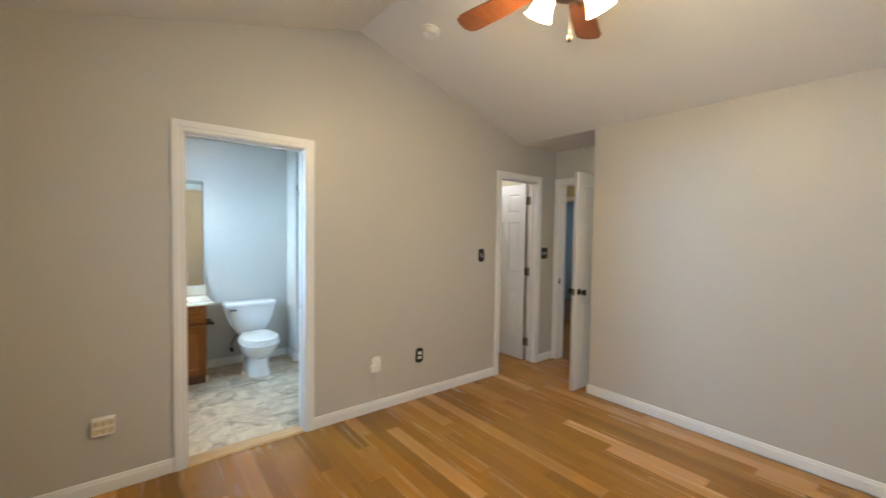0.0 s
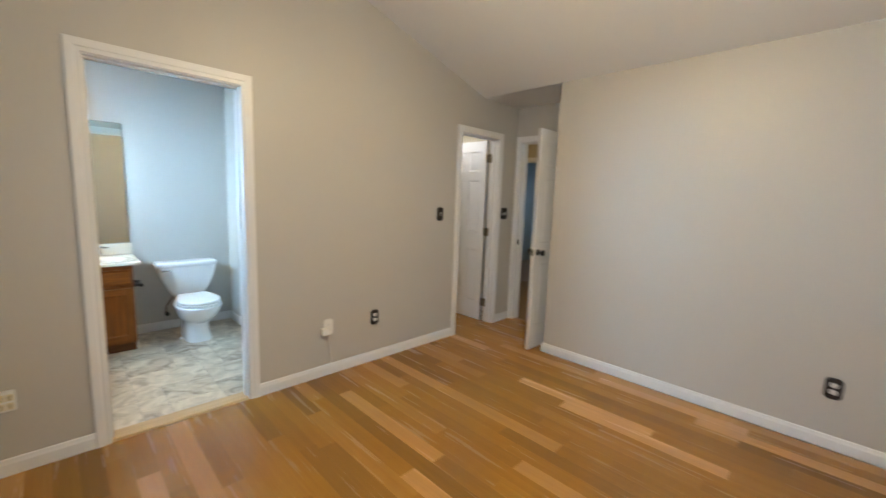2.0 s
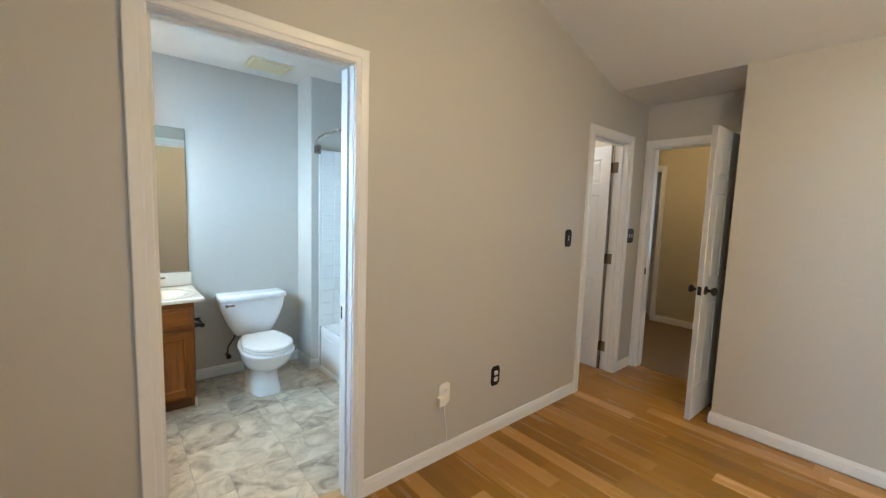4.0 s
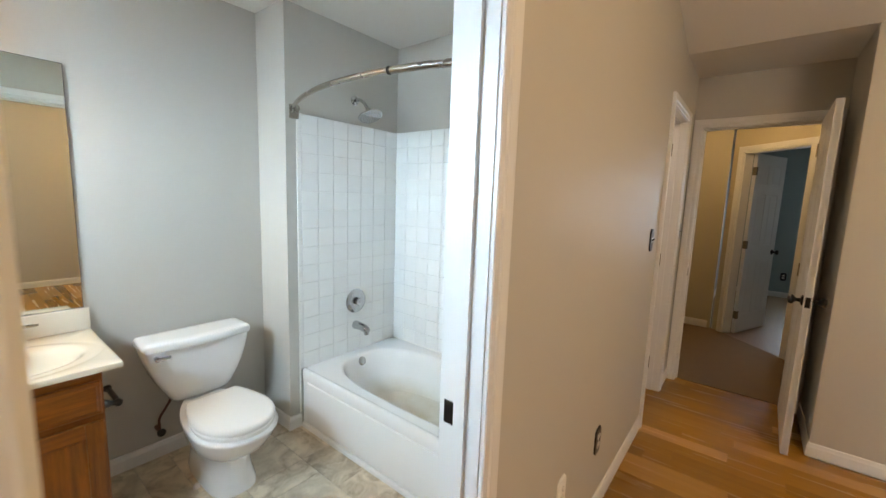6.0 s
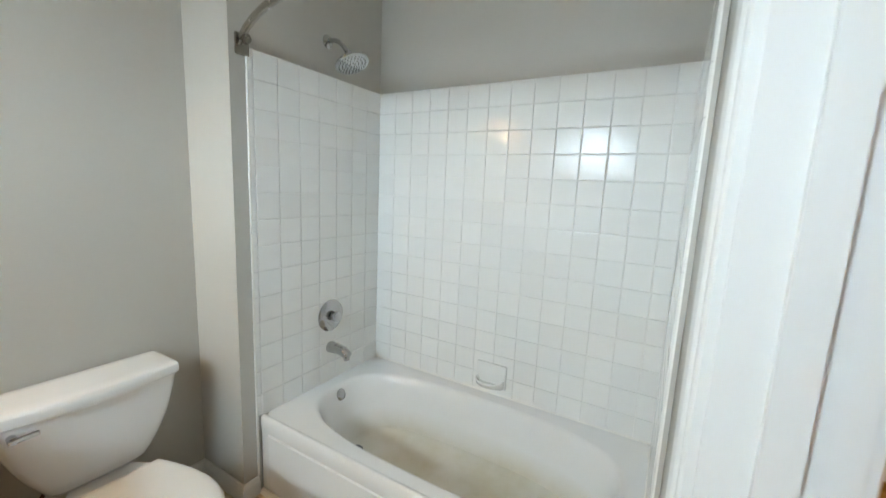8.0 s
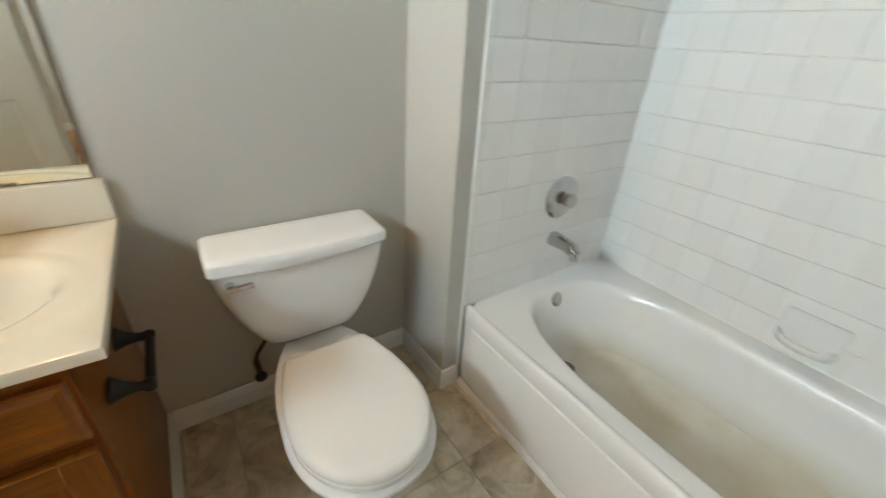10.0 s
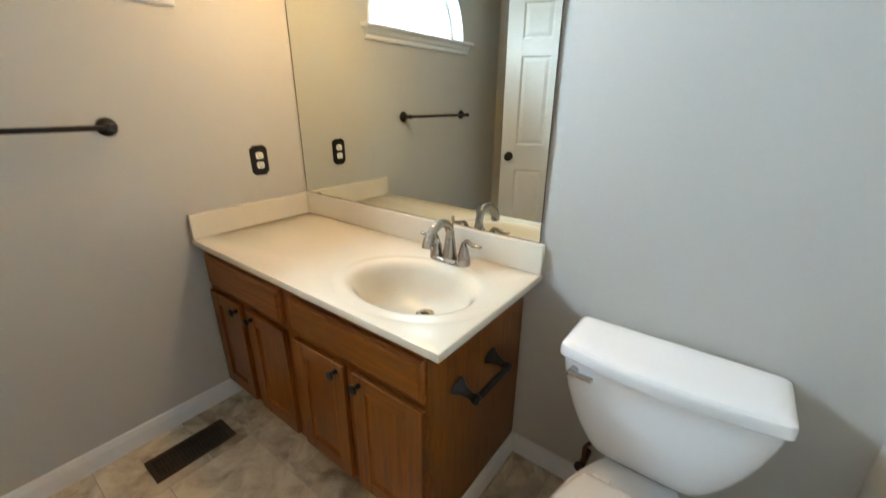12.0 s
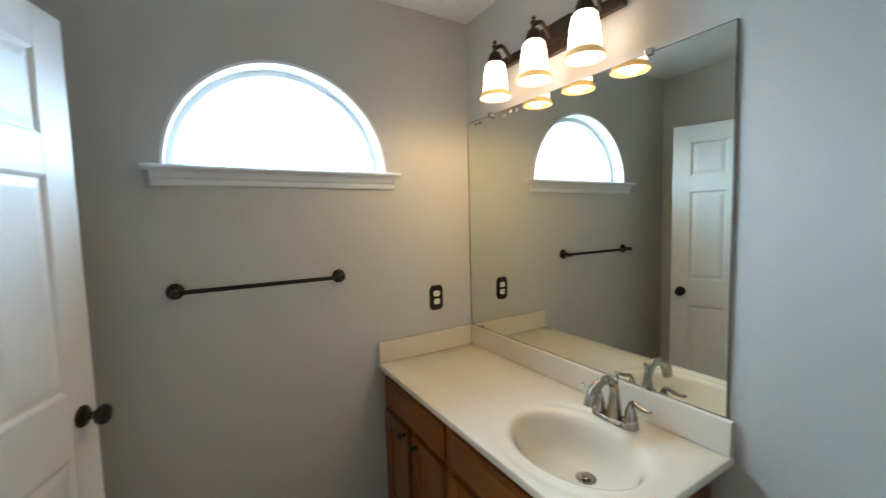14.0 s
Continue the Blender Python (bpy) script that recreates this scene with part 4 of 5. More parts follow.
def seat_ring(g, z):
    """Round front, tapering to a straight back edge with small corners."""
    cy, back = 4.458, 4.705
    side = [(0.172 - 0.048 * (k / 8) ** 1.8, cy + (back - 0.012 - cy) * k / 8) for k in range(1, 9)] + [(0.119, back - 0.004), (0.110, back)]
    out = [Vector((WX + (0.172 - g) * math.cos(math.pi * (1 + i / 32)), cy + (0.205 - g) * math.sin(math.pi * (1 + i / 32)), z)) for i in range(33)]
    out += [Vector((WX + w - g, min(y, back - g), z)) for w, y in side]
    out += [Vector((WX - w + g, min(y, back - g), z)) for w, y in reversed(side)]
    return out


part("seat", loft([seat_ring(0.008, 0.3525), seat_ring(0.002, 0.356), seat_ring(0.001, 0.372), seat_ring(0.006, 0.377)]), seat_plastic, toilet, smooth=True, angle=40)
part("lid", loft([seat_ring(0.006, 0.379), seat_ring(0.0, 0.383), seat_ring(-0.001, 0.393), seat_ring(0.004, 0.401), seat_ring(0.012, 0.4055), seat_ring(0.03, 0.4075)]), seat_plastic, toilet, smooth=True, angle=40)
for sx in (-0.075, 0.075):
    part("seat_hinge", box(WX + sx - 0.022, WX + sx + 0.022, 4.703, 4.740, 0.351, 0.380, 0.006), seat_plastic, toilet)
sup = thing("supply_valve", 0.985, BACKY, 0.17, label="tarnished water supply valve and hose beside the toilet", category="supply valve")
part("valve_body", rod((0.985, BACKY, 0.172), (0.985, BACKY - 0.075, 0.172), 0.011, n=12), copper_red, sup)
part("handle", lathe([(0.010, 0), (0.020, 0.004), (0.020, 0.012), (0.008, 0.016)], aim((0.985, BACKY - 0.075, 0.172), (0, -1, 0)), 12), dark_hole, sup, smooth=True)
part("hose", tube(spline([(0.985, BACKY - 0.055, 0.178), (0.985, BACKY - 0.06, 0.24), (1.01, BACKY - 0.07, 0.29), (1.035, BACKY - 0.08, 0.34), (1.04, BACKY - 0.085, 0.385)], 6), 0.0065), copper_red, sup, smooth=True, angle=60)
part("hose_nut", rod((1.04, BACKY - 0.085, 0.345), (1.04, BACKY - 0.085, 0.385), 0.016, n=8), copper_red, sup)

# ---- vanity ----
VX0, VX1, VF = WESTX + 0.003, 0.697, 4.482
cab = thing("vanity_cabinet", 0.09, 4.74, 0, label="honey oak vanity cabinet with four panelled doors and dark knobs", category="cabinet")
body = bmesh.new()
box(VX0, VX1 - 0.014, VF + 0.02, BACKY - 0.002, 0.09, 0.60, bm=body)
part("body", body, oak, cab)
part("side_panel", prism([(VF + 0.0195, 0.0905), (VF + 0.075, 0.0905), (VF + 0.075, 0.0), (BACKY - 0.016, 0.0), (BACKY - 0.002, 0.086), (BACKY - 0.002, 0.757), (VF + 0.0195, 0.757)], 0, VX1 - 0.0135, VX1), oak, cab)
part("toe_kick", box(VX0, VX1 - 0.014, VF + 0.075, VF + 0.09, 0.0, 0.0895), dark_oak, cab, "dark recessed toe kick")
for x0, x1 in ((VX0, VX0 + 0.040), (0.062, 0.135), (VX1 - 0.030, VX1)):
    part("stile", box(x0, x1, VF, VF + 0.0195, 0.0905, 0.757, 0.0015), oak, cab)
for z0, z1 in ((0.0905, 0.118), (0.548, 0.596), (0.708, 0.757)):
    for x0, x1 in ((VX0 + 0.040, 0.062), (0.135, VX1 - 0.030)):
        part("rail", box(x0, x1, VF + 0.0008, VF + 0.0195, z0, z1), oak_flat, cab)
for x0, x1 in ((-0.234, -0.172), (0.374, 0.426)):
    part("centre_stile", box(x0, x1, VF + 0.0008, VF + 0.0195, 0.1185, 0.5475), oak, cab)
for x0, x1 in ((-0.468, 0.070), (0.125, 0.689)):
    d = loft([[Vector((x, VF - dy, z)) for x, z in ((x0 + i, 0.588 + i), (x1 - i, 0.588 + i), (x1 - i, 0.718 - i), (x0 + i, 0.718 - i))] for i, dy in ((0.0, 0.0), (0.0, 0.010), (0.004, 0.014), (0.012, 0.0155), (0.016, 0.0185), (0.018, 0.019))])
    part("drawer_front", d, oak_flat, cab)


def cab_door(x0, x1, knob_x):
    z0, z1, f, s = 0.110, 0.562, VF - 0.019, 0.055
    fr_ob = None
    for a, b, c, e, mm in ((x0, x0 + s, z0, z1, oak), (x1 - s, x1, z0, z1, oak)):
        st = part("door_stile", box(a, b, f, VF - 0.0005, c, e, 0.003), mm, cab) if fr_ob is None else part("door_stile", box(a, b, f, VF - 0.0005, c, e, 0.003), mm, fr_ob)
        fr_ob = fr_ob or st
    for c, e in ((z0, z0 + s), (z1 - s, z1)):
        part("door_rail", box(x0 + s, x1 - s, f + 0.0008, VF - 0.0005, c, e, 0.002), oak_flat, fr_ob)
    part("door_panel", loft([[Vector((x, f + dy, z)) for x, z in ((x0 + s + i, z0 + s + i), (x1 - s - i, z0 + s + i), (x1 - s - i, z1 - s - i), (x0 + s + i, z1 - s - i))] for i, dy in ((-0.002, 0.004), (0.007, 0.010), (0.012, 0.0105))], cap0=False), oak, fr_ob)
    part("knob", lathe([(0.009, 0), (0.007, 0.006), (0.006, 0.014), (0.012, 0.018), (0.0165, 0.024), (0.015, 0.029), (0.006, 0.032)], aim((knob_x, f, 0.533), (0, -1, 0)), 16), bronze, fr_ob, "dark bronze knob", smooth=True)


cab_door(-0.468, -0.228, -0.252)
cab_door(-0.178, 0.070, -0.142)
cab_door(0.125, 0.380, 0.350)
cab_door(0.420, 0.689, 0.452)

top = thing("countertop", 0.12, 4.72, 0.75, label="cream cultured-marble vanity top with an oval integral basin", category="countertop")
CX0, CX1, CY0, CY1, CT = WESTX + 0.002, 0.756, 4.447, BACKY - 0.0015, 0.780
EX, EY = 0.462, 4.690
cang = sorted([2 * math.pi * i / 72 for i in range(72)] + [math.atan2(y - EY, x - EX) % (2 * math.pi) for x in (CX0, CX1) for y in (CY0, CY1)])


def counter_edge(a, g, z):
    c, s = math.cos(a), math.sin(a)
    k = min(((CX1 - g - EX) / c) if c > 1e-9 else 9e9, ((CX0 + g - EX) / c) if c < -1e-9 else 9e9, ((CY1 - g - EY) / s) if s > 1e-9 else 9e9, ((CY0 + g - EY) / s) if s < -1e-9 else 9e9)
    return Vector((EX + c * k, EY + s * k, z))


def el(a, hx_, hy_, dz, oy=0.0):
    return super_at(a, hx_, hy_, EX, EY + oy, CT + dz, 2.0)


rings = [[counter_edge(a, 0.0, CT - 0.0225) for a in cang], [counter_edge(a, 0.0, CT - 0.006) for a in cang], [counter_edge(a, 0.002, CT - 0.0015) for a in cang], [counter_edge(a, 0.006, CT) for a in cang]]
rings += [[el(a, *e) for a in cang] for e in ((0.284, 0.217, 0.0), (0.279, 0.2125, -0.0012), (0.271, 0.206, -0.0018), (0.256, 0.194, -0.0008), (0.240, 0.183, 0.0), (0.228, 0.174, -0.0010), (0.217, 0.164, -0.006), (0.209, 0.156, -0.013), (0.198, 0.147, -0.03), (0.180, 0.130, -0.07, 0.010), (0.148, 0.103, -0.105, 0.024), (0.10, 0.070, -0.128, 0.042), (0.05, 0.04, -0.137, 0.056), (0.024, 0.024, -0.140, 0.062))]
part("top_slab", loft(rings, None, cap0=False, cap1=True), cultured_marble, top, smooth=True, angle=40)
part("backsplash", box(CX0, CX1, CY1 - 0.019, CY1, CT + 0.0005, CT + 0.102, 0.004), cultured_marble, top)
part("side_splash", box(CX0, CX0 + 0.019, CY0 + 0.002, CY1 - 0.0195, CT + 0.0005, CT + 0.102, 0.004), cultured_marble, top)
dz = CT - 0.1405
part("basin_drain", lathe([(0.031, 0.0), (0.031, 0.0022), (0.022, 0.003), (0.021, 0.001)], Matrix.Translation((EX, EY + 0.062, dz + 0.001)), 24), nickel, top, "nickel drain with a pop-up stopper", smooth=True)
part("stopper", lathe([(0.005, 0), (0.005, 0.006), (0.015, 0.007), (0.016, 0.010), (0.010, 0.012)], Matrix.Translation((EX, EY + 0.062, dz)), 20), nickel, top, smooth=True)
part("overflow_hole", lathe([(0.006, 0), (0.006, 0.0015)], aim((EX, EY - 0.1395, CT - 0.046), (0, 1, 0.55)), 14), dark_hole, top)

fau = thing("faucet", 0.452, 4.905, CT, label="brushed-nickel two-handle centreset faucet with an arched spout", category="faucet")
FX, FY = 0.452, 4.902
plate = loft([oval(FX, FY, a, b, z, 40, 3.0) for a, b, z in ((0.080, 0.029, CT + 0.0005), (0.080, 0.029, CT + 0.008), (0.074, 0.025, CT + 0.014), (0.066, 0.020, CT + 0.016))])
part("base_plate", plate, nickel, fau, smooth=True)
part("spout_foot", lathe([(0.025, 0.012), (0.024, 0.03), (0.020, 0.06), (0.017, 0.085)], Matrix.Translation((FX, FY, CT)), 24), nickel, fau, smooth=True)
arc = spline([(FX, FY, CT + 0.07), (FX, FY - 0.003, CT + 0.115), (FX, FY - 0.034, CT + 0.146), (FX, FY - 0.080, CT + 0.142), (FX, FY - 0.112, CT + 0.114), (FX, FY - 0.124, CT + 0.082)], 6)
part("spout", tube(arc, [0.0165 - 0.004 * math.sin(math.pi * min(1, i / (len(arc) - 8))) * 0.6 + (0.0012 if i > len(arc) - 9 else 0) for i in range(len(arc))], 20), nickel, fau, smooth=True, angle=60)
part("lift_rod", lathe([(0.003, 0), (0.003, 0.045), (0.006, 0.049), (0.0065, 0.058), (0.003, 0.062)], Matrix.Translation((FX, FY + 0.016, CT + 0.098)), 12), nickel, fau, smooth=True)
for s in (-1, 1):
    hxx = FX + s * 0.058
    hb = part("handle_base", lathe([(0.024, 0.010), (0.023, 0.022), (0.017, 0.05), (0.012, 0.068), (0.008, 0.078), (0.003, 0.082)], Matrix.Translation((hxx, FY, CT)), 20), nickel, fau, smooth=True)
    part("lever", tube(spline([(hxx - s * 0.004, FY, CT + 0.076), (hxx + s * 0.012, FY, CT + 0.087), (hxx + s * 0.035, FY - 0.002, CT + 0.080), (hxx + s * 0.062, FY - 0.004, CT + 0.079), (hxx + s * 0.070, FY - 0.004, CT + 0.082)], 5), [0.006 + 0.0015 * math.sin(i * 0.25) for i in range(21)], 12), nickel, hb, smooth=True, angle=60)

mir = thing("mirror", 0.112, BACKY - 0.003, 0.885, label="large frameless wall mirror with a darkened worn edge", category="mirror")
MX0, MX1, MZ0, MZ1 = WESTX + 0.004, 0.738, 0.8835, 1.954
part("glass", box(MX0 + 0.002, MX1 - 0.002, BACKY - 0.0065, BACKY - 0.002, MZ0 + 0.002, MZ1 - 0.002), mirror_mat, mir)
for x0, x1, z0, z1 in ((MX0, MX0 + 0.0020, MZ0, MZ1), (MX1 - 0.0020, MX1, MZ0, MZ1), (MX0 + 0.0020, MX1 - 0.0020, MZ0, MZ0 + 0.0020), (MX0 + 0.0020, MX1 - 0.0020, MZ1 - 0.0020, MZ1)):
    part("worn_edge", box(x0, x1, BACKY - 0.0075, BACKY - 0.001, z0, z1), mirror_edge, mir, "blackened mirror edge")
for x in (-0.30, 0.50):
    part("clip", box(x - 0.012, x + 0.012, BACKY - 0.012, BACKY - 0.001, MZ1 - 0.010, MZ1 + 0.012, 0.002), chrome, mir, "small clear mirror clip")
for x in (-0.40, 0.52):
    part("clip", box(x - 0.012, x + 0.012, BACKY - 0.012, BACKY - 0.008, MZ0 - 0.001, MZ0 + 0.008, 0.001), chrome, mir)
for k in range(9):
    sp = lathe([(0.004 + 0.005 * random.random(), 0), (0.003, 0.0004)], aim((-0.42 + 0.05 * k * random.random(), BACKY - 0.0066, MZ1 - 0.012 - 0.014 * random.random()), (0, -1, 0)), 9)
    part("silver_spot", sp, mirror_edge, mir, "black desilvered spot")

sc = thing("vanity_light", 0.125, BACKY, 2.13, label="three-light bronze vanity fixture with lit frosted bell shades", category="wall lamp")
part("back_plate", box(0.045, 0.205, BACKY - 0.020, BACKY - 0.0005, 2.085, 2.205, 0.005), sconce_bronze, sc)
part("bar", box(-0.185, 0.435, BACKY - 0.045, BACKY - 0.0205, 2.120, 2.160, 0.003), sconce_bronze, sc)
for x in (-0.105, 0.125, 0.355):
    YS = BACKY - 0.128
    arm = part("arm", tube(spline([(x, BACKY - 0.044, 2.140), (x, BACKY - 0.062, 2.165), (x, BACKY - 0.092, 2.186), (x, YS, 2.166), (x, YS, 2.140)], 6), 0.0085, 10), sconce_bronze, sc, smooth=True, angle=60)
    part("finial", lathe([(0.010, 0.0), (0.013, 0.006), (0.006, 0.014), (0.009, 0.022), (0.003, 0.030)], Matrix.Translation((x, YS, 2.172)), 12), sconce_bronze, arm, smooth=True)
    part("holder", lathe([(0.012, 0.05), (0.022, 0.042), (0.030, 0.022), (0.032, 0.0), (0.028, -0.002)], Matrix.Translation((x, YS, 2.105)), 20), sconce_bronze, arm, smooth=True)
    shade = part("shade", lathe([(0.028, 2.112), (0.040, 2.098), (0.047, 2.06), (0.050, 2.02), (0.053, 1.992), (0.056, 1.985), (0.053, 1.986), (0.047, 2.02), (0.044, 2.06), (0.036, 2.095), (0.026, 2.106)], Matrix.Translation((x, YS, 0)), 32, cap0=False, cap1=False), shade_glass, sc, "frosted white glass bell shade, lit", smooth=True)
    part("shade_rim", lathe([(0.054, 1.990), (0.060, 1.983), (0.066, 1.972), (0.067, 1.966), (0.063, 1.964), (0.057, 1.972), (0.052, 1.984)], Matrix.Translation((x, YS, 0)), 32, cap0=False, cap1=False), shade_amber, shade, "flared amber glass rim", smooth=True)
    lamp("vanity_bulb", "POINT", pose(x, YS, 1.985), VANITY_W, WARM, size=0.03)


# ---- small fixtures ----
def duplex_plate(p, out, label, toggles=0, w=0.078, h=0.128, cover=None):
    """A cover plate with clipped corners: two sockets, or toggles."""
    m = Matrix.Translation(p) @ Vector(out).to_track_quat("Z", "Y").to_matrix().to_4x4()
    t = thing("light_switch" if toggles else "wall_outlet", m=m, label=label, category="light switch" if toggles else "wall outlet")

    def ring(g, z):
        a, b, c = w / 2 - g, h / 2 - g, 0.016
        return [Vector((x, y, z)) for x, y in ((-a + c, -b), (a - c, -b), (a, -b + c), (a, b - c), (a - c, b), (-a + c, b), (-a, b - c), (-a, -b + c))]
    part("cover_plate", loft([ring(0, 0.0), ring(0, 0.003), ring(0.004, 0.006), ring(0.006, 0.0062)]), cover or bronze, t, local=True)
    if toggles:
        for k in range(toggles):
            x = (k - (toggles - 1) / 2) * 0.046
            part("switch_frame", box(x - 0.007, x + 0.007, -0.015, 0.015, 0.005, 0.0072), white_plastic, t, local=True)
            part("toggle", loft([[Vector((x + a, -0.006 + b, 0.007)) for a, b in ((-0.004, 0), (0.004, 0), (0.004, 0.01), (-0.004, 0.01))], [Vector((x + a, 0.004 + b, 0.019)) for a, b in ((-0.003, 0), (0.003, 0), (0.003, 0.006), (-0.003, 0.006))]]), white_plastic if cover else bronze, t, local=True)
    else:
        for s in (-1, 1):
            so = part("socket", loft([oval(0, s * 0.0205, 0.017 - g, 0.0145 - g, z, 24, 3.2) for g, z in ((0, 0.005), (0, 0.0078), (0.001, 0.0085))]), white_plastic, t, "cream socket face", local=True)
            slots = box(-0.0075, -0.0055, s * 0.0205 - 0.003, s * 0.0205 + 0.006, 0.008, 0.0089)
            box(0.0055, 0.0075, s * 0.0205 - 0.003, s * 0.0205 + 0.006, 0.008, 0.0089, bm=slots)
            rod((0, s * 0.0205 - 0.008, 0.008), (0, s * 0.0205 - 0.008, 0.0089), 0.0026, n=10, bm=slots)
            part("slots", slots, dark_hole, so, local=True)
    return t


duplex_plate((WESTX + 0.0005, 4.778, 1.057), (1, 0, 0), "dark bronze outlet plate with cream sockets above the vanity")
duplex_plate((2.132, NORTHY - 0.0005, 0.378), (0, -1, 0), "dark bronze outlet plate with cream sockets near the floor")
duplex_plate((WALLX - 0.0005, 0.305, 0.368), (-1, 0, 0), "dark bronze outlet plate with cream sockets near the floor")
duplex_plate((0.05, SOUTHY + 0.0005, 0.37), (0, 1, 0), "dark bronze outlet plate with cream sockets near the floor")
duplex_plate((8.7995, 2.15, 0.34), (-1, 0, 0), "dark bronze outlet plate in the far room")
duplex_plate((2.866, NORTHY - 0.0005, 1.243), (0, -1, 0), "dark bronze single switch plate beside the closet", toggles=1)
duplex_plate((3.866, NORTHY - 0.0005, 1.243), (0, -1, 0), "dark bronze double switch plate beside the hall door", toggles=2, w=0.118)
duplex_plate((1.706, NORTHY - 0.0005, 0.380), (0, -1, 0), "cream outlet plate with a plug adaptor in it", cover=white_plastic)
tap = thing("outlet_adapter", 0.025, NORTHY, 0.330, label="white six-way outlet adapter on the wall", category="outlet adapter")
part("housing", box(-0.024, 0.074, NORTHY - 0.034, NORTHY - 0.0005, 0.328, 0.426, 0.010, seg=3), white_plastic, tap)
for ix in (-0.030, 0.0, 0.030):
    for iz in (-0.021, 0.021):
        fx, fz = 0.025 + ix, 0.377 + iz
        face = part("socket", box(fx - 0.0125, fx + 0.0125, NORTHY - 0.0355, NORTHY - 0.0335, fz - 0.016, fz + 0.016, 0.0008, seg=1), yellowed_plastic, tap)
        sl = box(fx - 0.007, fx - 0.0045, NORTHY - 0.0360, NORTHY - 0.0350, fz - 0.002, fz + 0.008)
        box(fx + 0.0045, fx + 0.007, NORTHY - 0.0360, NORTHY - 0.0350, fz - 0.002, fz + 0.008, bm=sl)
        rod((fx, NORTHY - 0.0350, fz - 0.008), (fx, NORTHY - 0.0360, fz - 0.008), 0.0028, n=8, bm=sl)
        part("slots", sl, dark_hole, face)
plug = thing("plug_adapter", 1.674, NORTHY - 0.009, 0.345, label="white plug adaptor with a thin cord hanging to the floor", category="plug")
part("plug_body", box(1.639, 1.692, NORTHY - 0.042, NORTHY - 0.0095, 0.332, 0.384, 0.006), white_plastic, plug)
part("cord", tube(spline([(1.684, NORTHY - 0.03, 0.334), (1.696, NORTHY - 0.022, 0.28), (1.712, NORTHY - 0.012, 0.20), (1.722, NORTHY - 0.016, 0.13), (1.712, NORTHY - 0.018, 0.092), (1.684, NORTHY - 0.017, 0.090)], 6), 0.0024, 8), white_plastic, plug, smooth=True, angle=60)

bar = thing("towel_bar", WESTX, 3.97, 1.21, label="dark bronze towel bar on the wall below the window", category="towel bar")
for y in (3.672, 4.278):
    part("post", lathe([(0.030, 0), (0.030, 0.005), (0.024, 0.012), (0.013, 0.022), (0.010, 0.045), (0.013, 0.055), (0.011, 0.066)], aim((WESTX + 0.0005, y, 1.217), (1, 0, 0)), 20), bronze, bar, smooth=True)
part("bar", rod((WESTX + 0.054, 3.672, 1.217), (WESTX + 0.054, 4.278, 1.217), 0.0085), bronze, bar, smooth=True)
tp = thing("toilet_paper_holder", VX1, 4.70, 0.55, label="empty dark bronze toilet paper holder on the cabinet's side", category="paper holder")
for y in (4.606, 4.782):
    part("post", lathe([(0.030, 0), (0.030, 0.004), (0.026, 0.009), (0.018, 0.022), (0.0115, 0.042), (0.0105, 0.052), (0.015, 0.060), (0.016, 0.070), (0.010, 0.078)], aim((VX1 + 0.0005, y, 0.564), (1, 0, -0.22)), 18), bronze, tp, smooth=True)
part("roller", tube([(VX1 + 0.066, 4.606, 0.549), (VX1 + 0.066, 4.640, 0.549), (VX1 + 0.066, 4.694, 0.549), (VX1 + 0.066, 4.748, 0.549), (VX1 + 0.066, 4.782, 0.549)], [0.009, 0.0105, 0.0105, 0.0105, 0.009], 16), bronze, tp, smooth=True, angle=60)
reg = thing("floor_register", -0.305, 4.217, 0, label="dark brown metal floor register with slotted grille", category="floor vent")
RX0, RX1, RY0, RY1 = -0.372, -0.238, 4.074, 4.360
rg = bmesh.new()
for a in ((RX0, RX1, RY0, RY0 + 0.018), (RX0, RX1, RY1 - 0.018, RY1), (RX0, RX0 + 0.018, RY0 + 0.018, RY1 - 0.018), (RX1 - 0.018, RX1, RY0 + 0.018, RY1 - 0.018), (-0.308, -0.302, RY0 + 0.018, RY1 - 0.018)):
    box(*a, 0.0, 0.006, bm=rg)
part("frame", rg, vent_metal, reg)
part("duct", box(RX0 + 0.01, RX1 - 0.01, RY0 + 0.01, RY1 - 0.01, 0.0, 0.0012), dark_hole, reg)
for k in range(19):
    y = RY0 + 0.026 + k * 0.013
    part("louvre", prism([(y, 0.0015), (y + 0.003, 0.0015), (y + 0.006, 0.0055), (y + 0.003, 0.0055)], 0, RX0 + 0.0185, RX1 - 0.0185), vent_metal, reg)
fanv = thing("exhaust_fan", 1.25, 4.68, BATHZ, label="yellowed plastic ceiling exhaust fan grille", category="ceiling vent")
part("housing", box(1.10, 1.40, 4.56, 4.82, BATHZ - 0.012, BATHZ - 0.0005, 0.004), yellowed_plastic, fanv)
for k in range(11):
    part("slat", box(1.13, 1.37, 4.585 + k * 0.02, 4.597 + k * 0.02, BATHZ - 0.019, BATHZ - 0.0125, 0.001, seg=1), yellowed_plastic, fanv)
smoke = thing("smoke_detector", m=Matrix.Translation((1.845, 2.56, RIDGEZ - (1.845 - RIDGEX) * 0.3008)) @ pose(0, 0, 0, 0, 16.7, 0) @ pose(0, 0, 0, 180, 0, 0), label="round white smoke detector on the sloping ceiling", category="smoke detector")
part("base", lathe([(0.066, 0), (0.066, 0.012), (0.060, 0.016)], None, 32), white_plastic, smoke, smooth=True, local=True)
part("cap", lathe([(0.055, 0.016), (0.052, 0.030), (0.044, 0.040), (0.020, 0.025)], None, 32), white_plastic, smoke, smooth=True, local=True)
